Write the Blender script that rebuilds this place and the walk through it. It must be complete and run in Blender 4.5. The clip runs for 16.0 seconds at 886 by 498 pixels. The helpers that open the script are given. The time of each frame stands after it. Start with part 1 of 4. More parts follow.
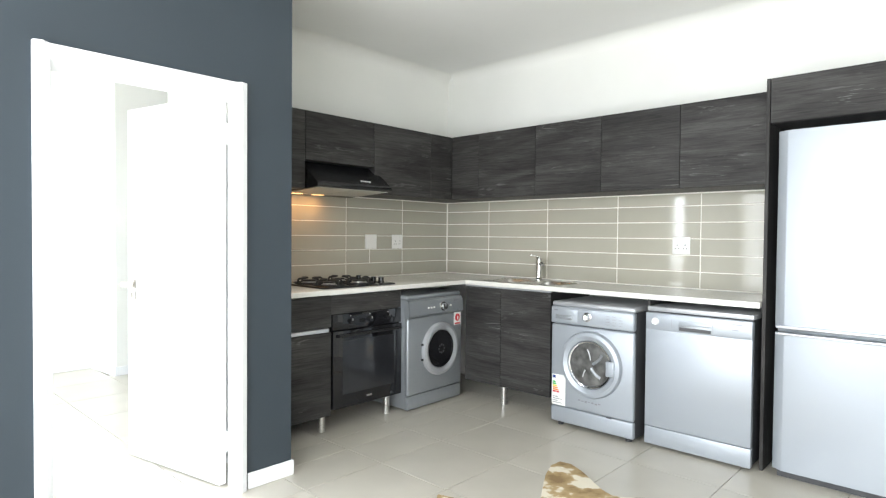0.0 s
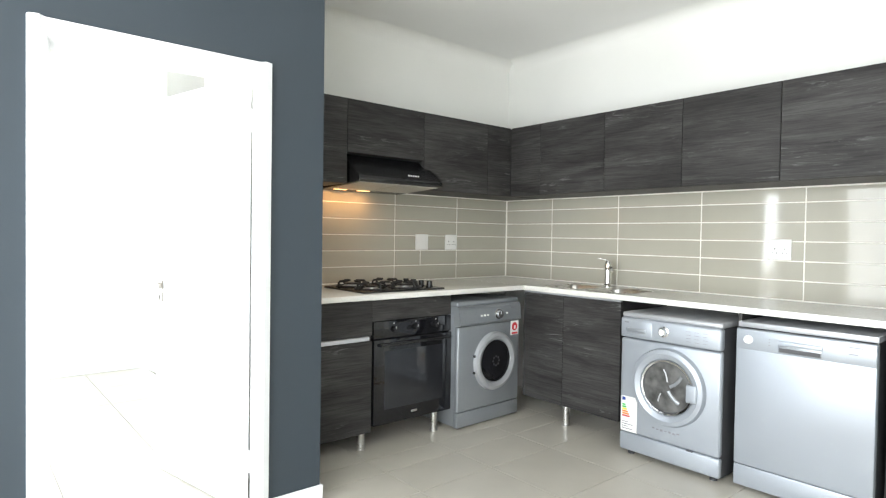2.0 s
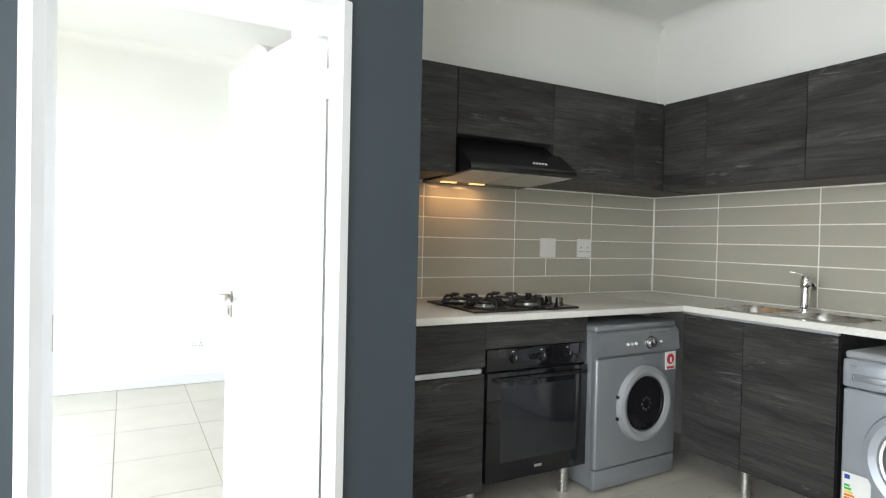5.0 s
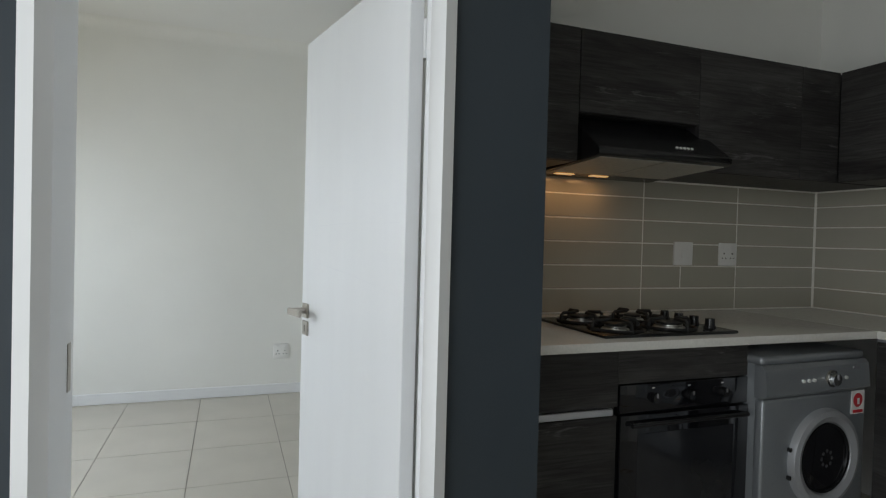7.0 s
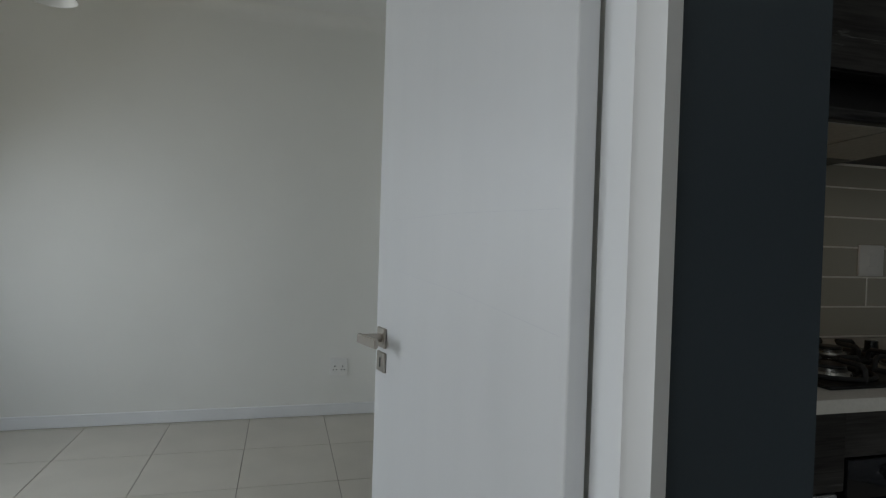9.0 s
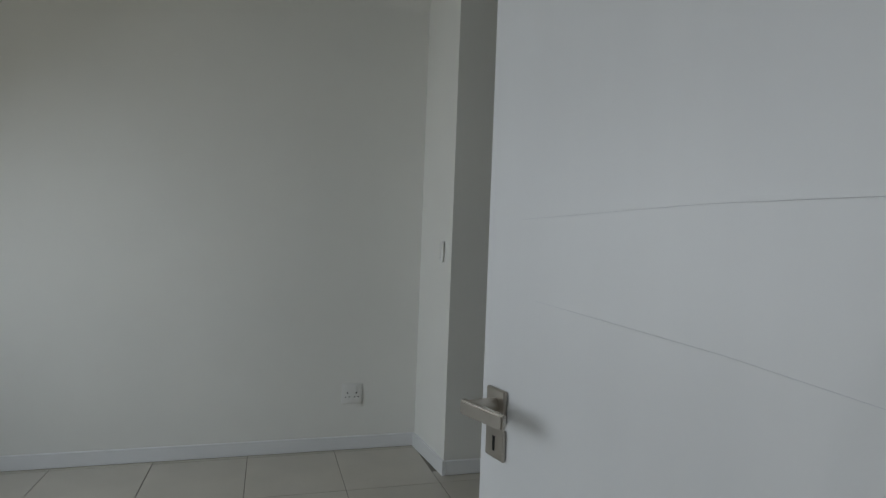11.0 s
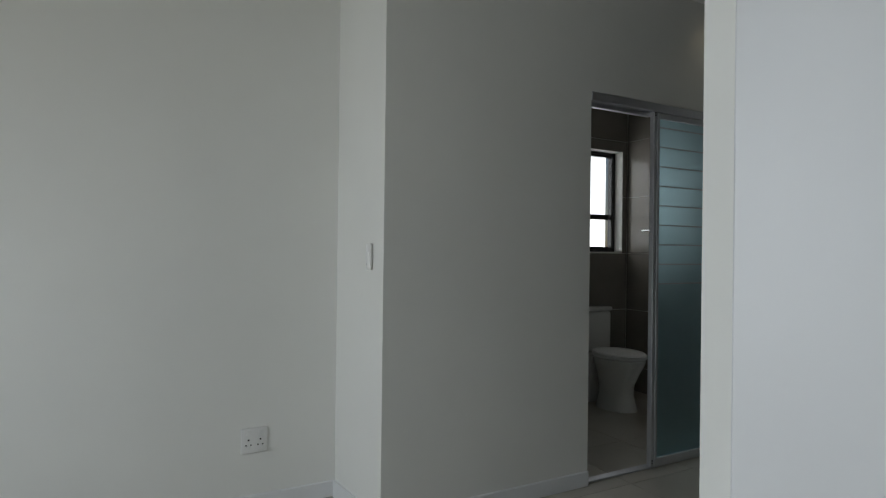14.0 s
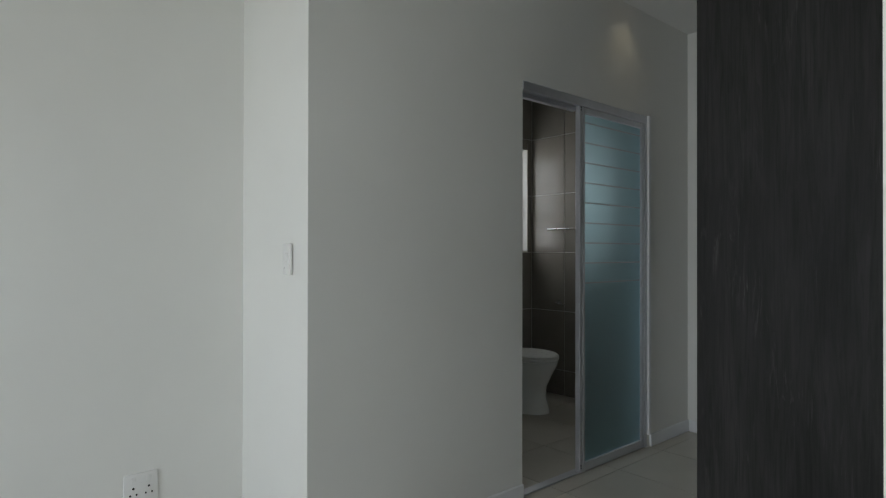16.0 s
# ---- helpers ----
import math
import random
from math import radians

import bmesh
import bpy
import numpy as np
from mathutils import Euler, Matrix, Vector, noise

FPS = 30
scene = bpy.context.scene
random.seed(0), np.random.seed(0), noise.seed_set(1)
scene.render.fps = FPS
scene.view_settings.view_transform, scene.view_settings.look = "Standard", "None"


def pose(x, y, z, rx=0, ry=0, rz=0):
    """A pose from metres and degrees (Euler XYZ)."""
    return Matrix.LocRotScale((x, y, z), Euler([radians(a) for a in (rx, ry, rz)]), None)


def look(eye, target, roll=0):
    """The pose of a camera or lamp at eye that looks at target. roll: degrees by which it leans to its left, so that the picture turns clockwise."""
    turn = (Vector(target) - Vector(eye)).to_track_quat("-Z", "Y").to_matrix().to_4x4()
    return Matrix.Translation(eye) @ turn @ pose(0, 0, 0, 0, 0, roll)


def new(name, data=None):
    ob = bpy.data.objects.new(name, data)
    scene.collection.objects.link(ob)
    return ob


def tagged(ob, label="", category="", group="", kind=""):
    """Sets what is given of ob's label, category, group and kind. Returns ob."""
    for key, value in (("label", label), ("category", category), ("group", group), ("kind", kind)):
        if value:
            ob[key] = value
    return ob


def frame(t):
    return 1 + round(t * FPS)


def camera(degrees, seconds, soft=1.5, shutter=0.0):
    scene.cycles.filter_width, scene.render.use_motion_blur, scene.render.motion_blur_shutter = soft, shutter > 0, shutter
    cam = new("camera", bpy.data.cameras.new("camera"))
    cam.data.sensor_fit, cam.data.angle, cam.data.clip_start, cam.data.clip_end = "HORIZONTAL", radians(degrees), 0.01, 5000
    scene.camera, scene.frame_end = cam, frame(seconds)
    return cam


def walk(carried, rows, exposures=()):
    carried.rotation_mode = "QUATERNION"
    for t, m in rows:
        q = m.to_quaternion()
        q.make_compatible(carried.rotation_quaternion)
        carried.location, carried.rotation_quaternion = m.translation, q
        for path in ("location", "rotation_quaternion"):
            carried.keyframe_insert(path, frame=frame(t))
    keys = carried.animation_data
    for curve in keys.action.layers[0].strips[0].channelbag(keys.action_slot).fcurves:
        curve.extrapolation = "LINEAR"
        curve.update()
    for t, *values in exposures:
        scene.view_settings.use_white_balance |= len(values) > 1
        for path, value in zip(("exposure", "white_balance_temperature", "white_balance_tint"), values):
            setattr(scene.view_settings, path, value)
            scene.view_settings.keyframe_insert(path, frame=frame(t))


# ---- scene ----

cam = camera(74.4, 16.0, soft=1.2)
PATH = [
    (0, (-4.031, -3.724, 1.267), (-2.572, -2.358, 1.221), 0.50),
    (0.5, (-3.928, -3.713, 1.261), (-2.518, -2.295, 1.218), 0.60),
    (1, (-3.865, -3.679, 1.274), (-2.498, -2.22, 1.226), 0.70),
    (1.5, (-3.8, -3.603, 1.26), (-2.468, -2.112, 1.213), 0.80),
    (2, (-3.672, -3.513, 1.261), (-2.384, -1.984, 1.216), 0.90),
    (2.5, (-3.574, -3.426, 1.269), (-2.332, -1.859, 1.224), 1.00),
    (3, (-3.463, -3.316, 1.264), (-2.276, -1.707, 1.226), 1.10),
    (3.5, (-3.381, -3.219, 1.26), (-2.254, -1.567, 1.22), 1.30),
    (4, (-3.326, -3.091, 1.247), (-2.252, -1.404, 1.209), 1.30),
    (6.5, (-3.127, -2.526, 1.245), (-2.368, -0.676, 1.214), 1.49),
    (7, (-3.101, -2.368, 1.253), (-2.409, -0.491, 1.219), 1.52),
    (7.5, (-3.088, -2.215, 1.256), (-2.454, -0.319, 1.222), 1.55),
    (8, (-3.076, -2.053, 1.25), (-2.488, -0.141, 1.217), 1.78),
    (8.5, (-3.074, -1.878, 1.249), (-2.52, 0.044, 1.216), 1.73),
    (9, (-3.087, -1.719, 1.239), (-2.558, 0.21, 1.209), 1.79),
    (9.5, (-3.125, -1.551, 1.247), (-2.605, 0.38, 1.22), 1.86),
    (10, (-3.177, -1.414, 1.245), (-2.642, 0.513, 1.225), 2.03),
    (12.5, (-3.221, -0.735, 1.234), (-2.512, 1.134, 1.235), 1.32),
    (13, (-3.242, -0.674, 1.235), (-2.448, 1.161, 1.242), 0.89),
    (13.5, (-3.258, -0.564, 1.222), (-2.371, 1.228, 1.234), 0.70),
    (14, (-3.247, -0.449, 1.236), (-2.282, 1.304, 1.242), 0.70),
    (14.5, (-3.248, -0.342, 1.236), (-2.197, 1.359, 1.242), 0.70),
    (15, (-3.24, -0.248, 1.238), (-2.109, 1.401, 1.24), 0.60),
    (15.5, (-3.25, -0.156, 1.239), (-2.03, 1.429, 1.244), 0.30),
    (16, (-3.283, -0.05, 1.234), (-1.971, 1.459, 1.244), 0.10),
]
EXPOSURES = [(0, -0.1), (2, 0.0), (4.2, 0.05), (5.2, -0.7), (6.3, -1.6), (7, -2.15), (8, -2.7), (9, -3.08), (10, -3.18), (12.5, -3.08), (14, -2.8), (15, -2.65), (16, -2.32)]
walk(cam, [(t, look(eye, target, roll)) for t, eye, target, roll in PATH], EXPOSURES)

# ---- world and lights ----
world = bpy.data.worlds.new("sky")
scene.world = world
world.use_nodes = True
wn = world.node_tree
sky = wn.nodes.new("ShaderNodeTexSky")
sky.sky_type, sky.sun_disc = "NISHITA", False
sky.sun_elevation, sky.sun_rotation = radians(55), radians(60)
wn.links.new(sky.outputs[0], wn.nodes["Background"].inputs[0])
wn.nodes["Background"].inputs[1].default_value = 0.15


def area_light(name, eye, target, sx, sy, power, color):
    d = bpy.data.lights.new(name, "AREA")
    d.shape, d.size, d.size_y, d.energy, d.color = "RECTANGLE", sx, sy, power, color
    ob = new(name, d)
    ob.matrix_world = look(eye, target)
    return ob


sun_data = bpy.data.lights.new("sun", "SUN")
sun_data.energy, sun_data.angle, sun_data.color = 3.0, radians(0.53), (1, 0.95, 0.87)
sun = new("sun", sun_data)
sun.matrix_world = look((6, 3, 12), (0, 0, 0))
area_light("window_light_living", (-4.98, -3.15, 1.2), (0, -3.15, 0.9), 3.95, 2.2, 265, (0.94, 0.98, 1.0))
bed_sky = area_light("window_sky_bedroom", (-5.35, 0.7, 1.35), (-2.0, 0.7, -0.7), 2.2, 1.3, 142, (0.79, 0.885, 1.0))
bed_sky.data.spread = radians(150)
bed_ground = area_light("window_ground_bedroom", (-5.34, 0.7, 1.35), (-2.0, 0.7, 2.6), 2.2, 1.3, 38, (1.0, 0.94, 0.76))
bed_ground.data.spread = radians(160)
area_light("window_light_bathroom", (0.45, 3.62, 1.70), (0.45, 0, 1.70), 0.55, 0.88, 18, (0.95, 0.98, 1.0))


# ---- materials ----
def mat(name, color, rough=0.5, metal=0.0, scale=8.0, var=0.06, bump=0.0, bump_scale=60.0, stretch=(1, 1, 1), coat=0.0, rvar=0.08, island=0.0, spec=0.5):
    m = bpy.data.materials.new(name)
    m.use_nodes = True
    n, l = m.node_tree.nodes, m.node_tree.links
    b = n["Principled BSDF"]
    b.inputs["Metallic"].default_value = metal
    b.inputs["Coat Weight"].default_value = coat
    b.inputs["Specular IOR Level"].default_value = spec
    tc = n.new("ShaderNodeTexCoord")
    mp = n.new("ShaderNodeMapping")
    mp.inputs["Scale"].default_value = stretch
    l.new(tc.outputs["Object"], mp.inputs[0])
    big = n.new("ShaderNodeTexNoise")
    big.inputs["Scale"].default_value, big.inputs["Detail"].default_value = scale, 6
    l.new(mp.outputs[0], big.inputs["Vector"])
    fine = n.new("ShaderNodeTexNoise")
    fine.inputs["Scale"].default_value, fine.inputs["Detail"].default_value = bump_scale, 4
    l.new(mp.outputs[0], fine.inputs["Vector"])
    ramp = n.new("ShaderNodeValToRGB")
    lo = [max(0, c * (1 - var)) for c in color]
    hi = [min(1, c * (1 + var)) for c in color]
    ramp.color_ramp.elements[0].position, ramp.color_ramp.elements[1].position = 0.3, 0.7
    ramp.color_ramp.elements[0].color, ramp.color_ramp.elements[1].color = (*lo, 1), (*hi, 1)
    l.new(big.outputs[0], ramp.inputs[0])
    out = ramp.outputs[0]
    if island:
        info = n.new("ShaderNodeObjectInfo")
        hsv = n.new("ShaderNodeHueSaturation")
        mr = n.new("ShaderNodeMapRange")
        mr.inputs["To Min"].default_value, mr.inputs["To Max"].default_value = 1 - island, 1 + island
        l.new(info.outputs["Random"], mr.inputs[0])
        l.new(mr.outputs[0], hsv.inputs["Value"])
        l.new(out, hsv.inputs["Color"])
        out = hsv.outputs[0]
    l.new(out, b.inputs["Base Color"])
    r = n.new("ShaderNodeMapRange")
    r.inputs["To Min"].default_value, r.inputs["To Max"].default_value = max(0.02, rough - rvar), min(1, rough + rvar)
    l.new(fine.outputs[0], r.inputs[0])
    l.new(r.outputs[0], b.inputs["Roughness"])
    if bump:
        bp = n.new("ShaderNodeBump")
        bp.inputs["Strength"].default_value, bp.inputs["Distance"].default_value = bump, 0.002
        l.new(fine.outputs[0], bp.inputs["Height"])
        l.new(bp.outputs[0], b.inputs["Normal"])
    return m


def wood(name, along, tone=1.55):
    """Charcoal laminate with pale streaks along one axis."""
    m = bpy.data.materials.new(name)
    m.use_nodes = True
    n, l = m.node_tree.nodes, m.node_tree.links
    b = n["Principled BSDF"]
    tc = n.new("ShaderNodeTexCoord")
    info = n.new("ShaderNodeObjectInfo")
    add = n.new("ShaderNodeVectorMath")
    mul = n.new("ShaderNodeMath")
    mul.operation, mul.inputs[1].default_value = "MULTIPLY", 7.0
    l.new(info.outputs["Random"], mul.inputs[0])
    l.new(tc.outputs["Object"], add.inputs[0])
    l.new(mul.outputs[0], add.inputs[1])

    def grain(across, lengthwise, detail, rough, twist):
        mp = n.new("ShaderNodeMapping")
        k = [across, across, across]
        k[along] = lengthwise
        mp.inputs["Scale"].default_value = k
        l.new(add.outputs[0], mp.inputs[0])
        t = n.new("ShaderNodeTexNoise")
        t.inputs["Scale"].default_value, t.inputs["Detail"].default_value = 1.0, detail
        t.inputs["Roughness"].default_value, t.inputs["Distortion"].default_value = rough, twist
        l.new(mp.outputs[0], t.inputs["Vector"])
        return t

    def steps(src, *stops):
        rp = n.new("ShaderNodeValToRGB")
        e = rp.color_ramp.elements
        for i, (p, c) in enumerate(stops):
            el = e[i] if i < 2 else e.new(p)
            el.position, el.color = p, (*c, 1)
        l.new(src.outputs[0], rp.inputs[0])
        return rp
    board = steps(grain(7.0, 1.2, 5, 0.55, 0.8), (0.30, (0.0160 * tone, 0.0152 * tone, 0.0148 * tone)), (0.72, (0.044 * tone, 0.0425 * tone, 0.0415 * tone)))
    g = grain(70.0, 3.2, 6, 0.65, 1.4)
    pores = steps(g, (0.34, (0.62, 0.62, 0.62)), (0.60, (1.12, 1.12, 1.12)))
    mul2 = n.new("ShaderNodeMix")
    mul2.data_type, mul2.blend_type = "RGBA", "MULTIPLY"
    mul2.inputs[0].default_value = 1.0
    l.new(board.outputs[0], mul2.inputs[6])
    l.new(pores.outputs[0], mul2.inputs[7])
    streak = steps(grain(24.0, 2.6, 6, 0.62, 3.2), (0.56, (0, 0, 0)), (0.68, (1, 1, 1)))
    where = steps(grain(7.0, 2.0, 2, 0.5, 0.5), (0.50, (0, 0, 0)), (0.66, (0.75, 0.75, 0.75)))
    both = n.new("ShaderNodeMath")
    both.operation = "MULTIPLY"
    l.new(streak.outputs[0], both.inputs[0])
    l.new(where.outputs[0], both.inputs[1])
    limed = n.new("ShaderNodeMix")
    limed.data_type = "RGBA"
    limed.inputs[7].default_value = (0.105 * tone, 0.104 * tone, 0.103 * tone, 1)
    l.new(both.outputs[0], limed.inputs[0])
    l.new(mul2.outputs[2], limed.inputs[6])
    l.new(limed.outputs[2], b.inputs["Base Color"])
    b.inputs["Roughness"].default_value = 0.55
    b.inputs["Specular IOR Level"].default_value = 0.18
    bp = n.new("ShaderNodeBump")
    bp.inputs["Strength"].default_value, bp.inputs["Distance"].default_value = 0.25, 0.001
    l.new(g.outputs[0], bp.inputs["Height"])
    l.new(bp.outputs[0], b.inputs["Normal"])
    return m


def emit(name, color, strength):
    m = bpy.data.materials.new(name)
    m.use_nodes = True
    b = m.node_tree.nodes["Principled BSDF"]
    b.inputs["Base Color"].default_value = (*color, 1)
    b.inputs["Emission Color"].default_value = (*color, 1)
    b.inputs["Emission Strength"].default_value = strength
    return m


def glass(name, color=(1, 1, 1), rough=0.0):
    m = bpy.data.materials.new(name)
    m.use_nodes = True
    b = m.node_tree.nodes["Principled BSDF"]
    b.inputs["Base Color"].default_value = (*color, 1)
    b.inputs["Roughness"].default_value = rough
    b.inputs["Transmission Weight"].default_value = 1.0
    b.inputs["IOR"].default_value = 1.45
    return m


PAINT = mat("white_wall_paint", (0.81, 0.81, 0.775), 0.6, scale=1.5, var=0.025, bump=0.08, bump_scale=140)
CEIL = mat("ceiling_paint", (0.83, 0.83, 0.81), 0.85, scale=1.0, var=0.02, bump=0.05, bump_scale=90)
BLUE = mat("slate_blue_paint", (0.030, 0.042, 0.054), 0.45, scale=2.0, var=0.05, bump=0.1, bump_scale=150)
GLOSSWHITE = mat("white_enamel", (0.80, 0.81, 0.82), 0.35, scale=3, var=0.02, bump=0.04, bump_scale=40)
DOORWHITE = mat("white_door_paint", (0.68, 0.69, 0.70), 0.38, scale=2, var=0.02, bump=0.06, bump_scale=30, stretch=(4, 4, 0.6))
CARCASS = mat("dark_carcass_board", (0.03, 0.028, 0.028), 0.5, scale=10, var=0.2)
WOODX, WOODY, WOODZ = wood("charcoal_wood_x", 0), wood("charcoal_wood_y", 1), wood("charcoal_wood_z", 2)
# same charcoal wood, tone lowered so the wardrobe reads as less lit
WARDROBE_WOOD_SHADED = wood("charcoal_wood_z_shaded", 2, 0.7)
TILE = mat("beige_glazed_tile", (0.42, 0.402, 0.338), 0.07, scale=3, var=0.05, bump=0.02, bump_scale=12, rvar=0.03, island=0.03)
GROUT = mat("pale_grout", (0.80, 0.78, 0.72), 0.85, scale=30, var=0.06, bump=0.2)
FLOOR_TILE = mat("beige_porcelain_tile", (0.50, 0.47, 0.41), 0.30, scale=4, var=0.05, bump_scale=9, rvar=0.04, island=0.03)
FLOOR_GROUT = mat("grey_grout", (0.22, 0.20, 0.17), 0.9, scale=30, var=0.1)
BATH_TILE = mat("taupe_bathroom_tile", (0.25, 0.23, 0.20), 0.22, scale=4, var=0.08, bump=0.03, bump_scale=20, island=0.05)
STONE = mat("white_quartz", (0.74, 0.73, 0.69), 0.16, scale=120, var=0.05, rvar=0.04)
STEEL = mat("brushed_steel", (0.62, 0.61, 0.59), 0.28, 1.0, scale=6, var=0.04, bump=0.008, bump_scale=30, stretch=(1, 1, 8), rvar=0.03)
CHROME = mat("chrome", (0.80, 0.80, 0.80), 0.08, 1.0, var=0.02, rvar=0.03)
NICKEL = mat("satin_nickel", (0.45, 0.42, 0.38), 0.32, 1.0, var=0.05)
ALU = mat("anodised_aluminium", (0.62, 0.63, 0.66), 0.38, 0.8, scale=10, var=0.04)
SILVER = mat("silver_appliance_paint", (0.42, 0.43, 0.45), 0.32, 0.35, scale=2, var=0.02, bump=0.02, bump_scale=300)
SILVER_PALE = mat("pale_silver_paint", (0.365, 0.395, 0.435), 0.34, 0.3, scale=2, var=0.02, bump=0.02, bump_scale=300)
SILVER_DARK = mat("grey_silver_paint", (0.30, 0.32, 0.34), 0.3, 0.45, scale=2, var=0.03, bump=0.02, bump_scale=300)
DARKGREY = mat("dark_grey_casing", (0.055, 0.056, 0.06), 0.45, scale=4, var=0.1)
BLACK = mat("black_enamel", (0.012, 0.012, 0.013), 0.22, scale=6, var=0.15)
BLACKGLASS = mat("black_glass", (0.008, 0.008, 0.01), 0.04, scale=4, var=0.1, rvar=0.015)
IRON = mat("black_cast_iron", (0.016, 0.016, 0.016), 0.6, scale=30, var=0.2, bump=0.3)
PLASTIC = mat("white_plastic", (0.80, 0.80, 0.78), 0.3, scale=5, var=0.01)
CERAMIC = mat("white_ceramic", (0.80, 0.80, 0.78), 0.08, scale=3, var=0.01, rvar=0.03)
FILTER = mat("grey_metal_mesh", (0.50, 0.49, 0.45), 0.45, 0.4, scale=60, var=0.12)
LAMP = emit("warm_lamp_lens", (1.0, 0.58, 0.24), 2.6)
RED = mat("red_print", (0.55, 0.03, 0.04), 0.5)
GREEN = mat("green_print", (0.05, 0.45, 0.10), 0.5)
YELLOW = mat("yellow_print", (0.80, 0.65, 0.05), 0.5)
ORANGE = mat("orange_print", (0.75, 0.22, 0.03), 0.5)
NAVY = mat("navy_print", (0.03, 0.07, 0.30), 0.5)
GREYPRINT = mat("grey_print", (0.25, 0.25, 0.27), 0.5)
PAPER = mat("white_sticker", (0.78, 0.78, 0.76), 0.5)
SHADE = mat("white_glass_shade", (0.82, 0.82, 0.80), 0.25)
PANE = glass("clear_glass")
DOORGLASS = glass("tinted_door_glass", (0.55, 0.58, 0.60), 0.02)
FROST = glass("frosted_glass", (0.38, 0.64, 0.72), 0.40)
CONCRETE = mat("painted_concrete", (0.55, 0.54, 0.51), 0.8, scale=2, var=0.08, bump=0.2)


def hide_material():
    """Brown and white cowhide: patches with soft edges and hair grain."""
    m = bpy.data.materials.new("brown_white_cowhide")
    m.use_nodes = True
    n, l = m.node_tree.nodes, m.node_tree.links
    b = n["Principled BSDF"]
    tc = n.new("ShaderNodeTexCoord")
    t = n.new("ShaderNodeTexNoise")
    t.inputs["Scale"].default_value, t.inputs["Detail"].default_value = 5.5, 5
    l.new(tc.outputs["Object"], t.inputs["Vector"])
    ramp = n.new("ShaderNodeValToRGB")
    e = ramp.color_ramp.elements
    e[0].position, e[0].color = 0.44, (0.72, 0.66, 0.54, 1)
    e[1].position, e[1].color = 0.60, (0.24, 0.155, 0.07, 1)
    mid = e.new(0.48)
    mid.color = (0.42, 0.30, 0.15, 1)
    l.new(t.outputs[0], ramp.inputs[0])
    l.new(ramp.outputs[0], b.inputs["Base Color"])
    b.inputs["Roughness"].default_value = 0.8
    h = n.new("ShaderNodeTexNoise")
    h.inputs["Scale"].default_value = 220
    l.new(tc.outputs["Object"], h.inputs["Vector"])
    bp = n.new("ShaderNodeBump")
    bp.inputs["Strength"].default_value, bp.inputs["Distance"].default_value = 0.5, 0.003
    l.new(h.outputs[0], bp.inputs["Height"])
    l.new(bp.outputs[0], b.inputs["Normal"])
    return m


HIDE = hide_material()


# ---- mesh helpers ----
def box(x0, x1, y0, y1, z0, z1, bev=0.0, seg=2, bm=None):
    bm = bm or bmesh.new()
    geo = bmesh.ops.create_cube(bm, size=1)["verts"]
    for v in geo:
        v.co = Vector((x0 + (v.co.x + 0.5) * (x1 - x0), y0 + (v.co.y + 0.5) * (y1 - y0), z0 + (v.co.z + 0.5) * (z1 - z0)))
    if bev:
        es = {e for v in geo for e in v.link_edges}
        bmesh.ops.bevel(bm, geom=list(es), offset=bev, segments=seg, affect="EDGES", profile=0.5)
    return bm


def ring(profile, seg=32, bm=None, m=None, caps=True):
    """A turned shape about z from (radius, height) pairs, placed by m."""
    bm = bm or bmesh.new()
    m = m or Matrix()
    rows = []
    for r, z in profile:
        rows.append([bm.verts.new(m @ Vector((r * math.cos(a), r * math.sin(a), z))) for a in [2 * math.pi * i / seg for i in range(seg)]])
    for a, b in zip(rows, rows[1:]):
        for i in range(seg):
            bm.faces.new((a[i], a[(i + 1) % seg], b[(i + 1) % seg], b[i]))
    if caps and profile[0][0] > 1e-5:
        bm.faces.new(rows[0][::-1])
    if caps and profile[-1][0] > 1e-5:
        bm.faces.new(rows[-1])
    bmesh.ops.remove_doubles(bm, verts=[v for r in (rows[0], rows[-1]) for v in r], dist=1e-6)
    bmesh.ops.recalc_face_normals(bm, faces=bm.faces)
    return bm


def prism(outline, axis, a, b, bm=None):
    """Extrudes an outline of pairs along x, y or z from a to b."""
    bm = bm or bmesh.new()

    def at(p, w):
        return {"x": (w, p[0], p[1]), "y": (p[0], w, p[1]), "z": (p[0], p[1], w)}[axis]
    lo = [bm.verts.new(at(p, a)) for p in outline]
    hi = [bm.verts.new(at(p, b)) for p in outline]
    k = len(outline)
    for i in range(k):
        bm.faces.new((lo[i], lo[(i + 1) % k], hi[(i + 1) % k], hi[i]))
    bm.faces.new(lo[::-1])
    bm.faces.new(hi)
    bmesh.ops.recalc_face_normals(bm, faces=bm.faces)
    return bm


def tube(points, radius, seg=12, bm=None):
    """A round bar along a line of points."""
    bm = bm or bmesh.new()
    pts = [Vector(p) for p in points]
    rows = []
    for i, p in enumerate(pts):
        d = (pts[min(i + 1, len(pts) - 1)] - pts[max(i - 1, 0)]).normalized()
        q = d.to_track_quat("Z", "Y").to_matrix()
        rows.append([bm.verts.new(p + q @ Vector((radius * math.cos(a), radius * math.sin(a), 0))) for a in [2 * math.pi * k / seg for k in range(seg)]])
    for a, b in zip(rows, rows[1:]):
        for i in range(seg):
            bm.faces.new((a[i], a[(i + 1) % seg], b[(i + 1) % seg], b[i]))
    bm.faces.new(rows[0][::-1])
    bm.faces.new(rows[-1])
    bmesh.ops.recalc_face_normals(bm, faces=bm.faces)
    return bm


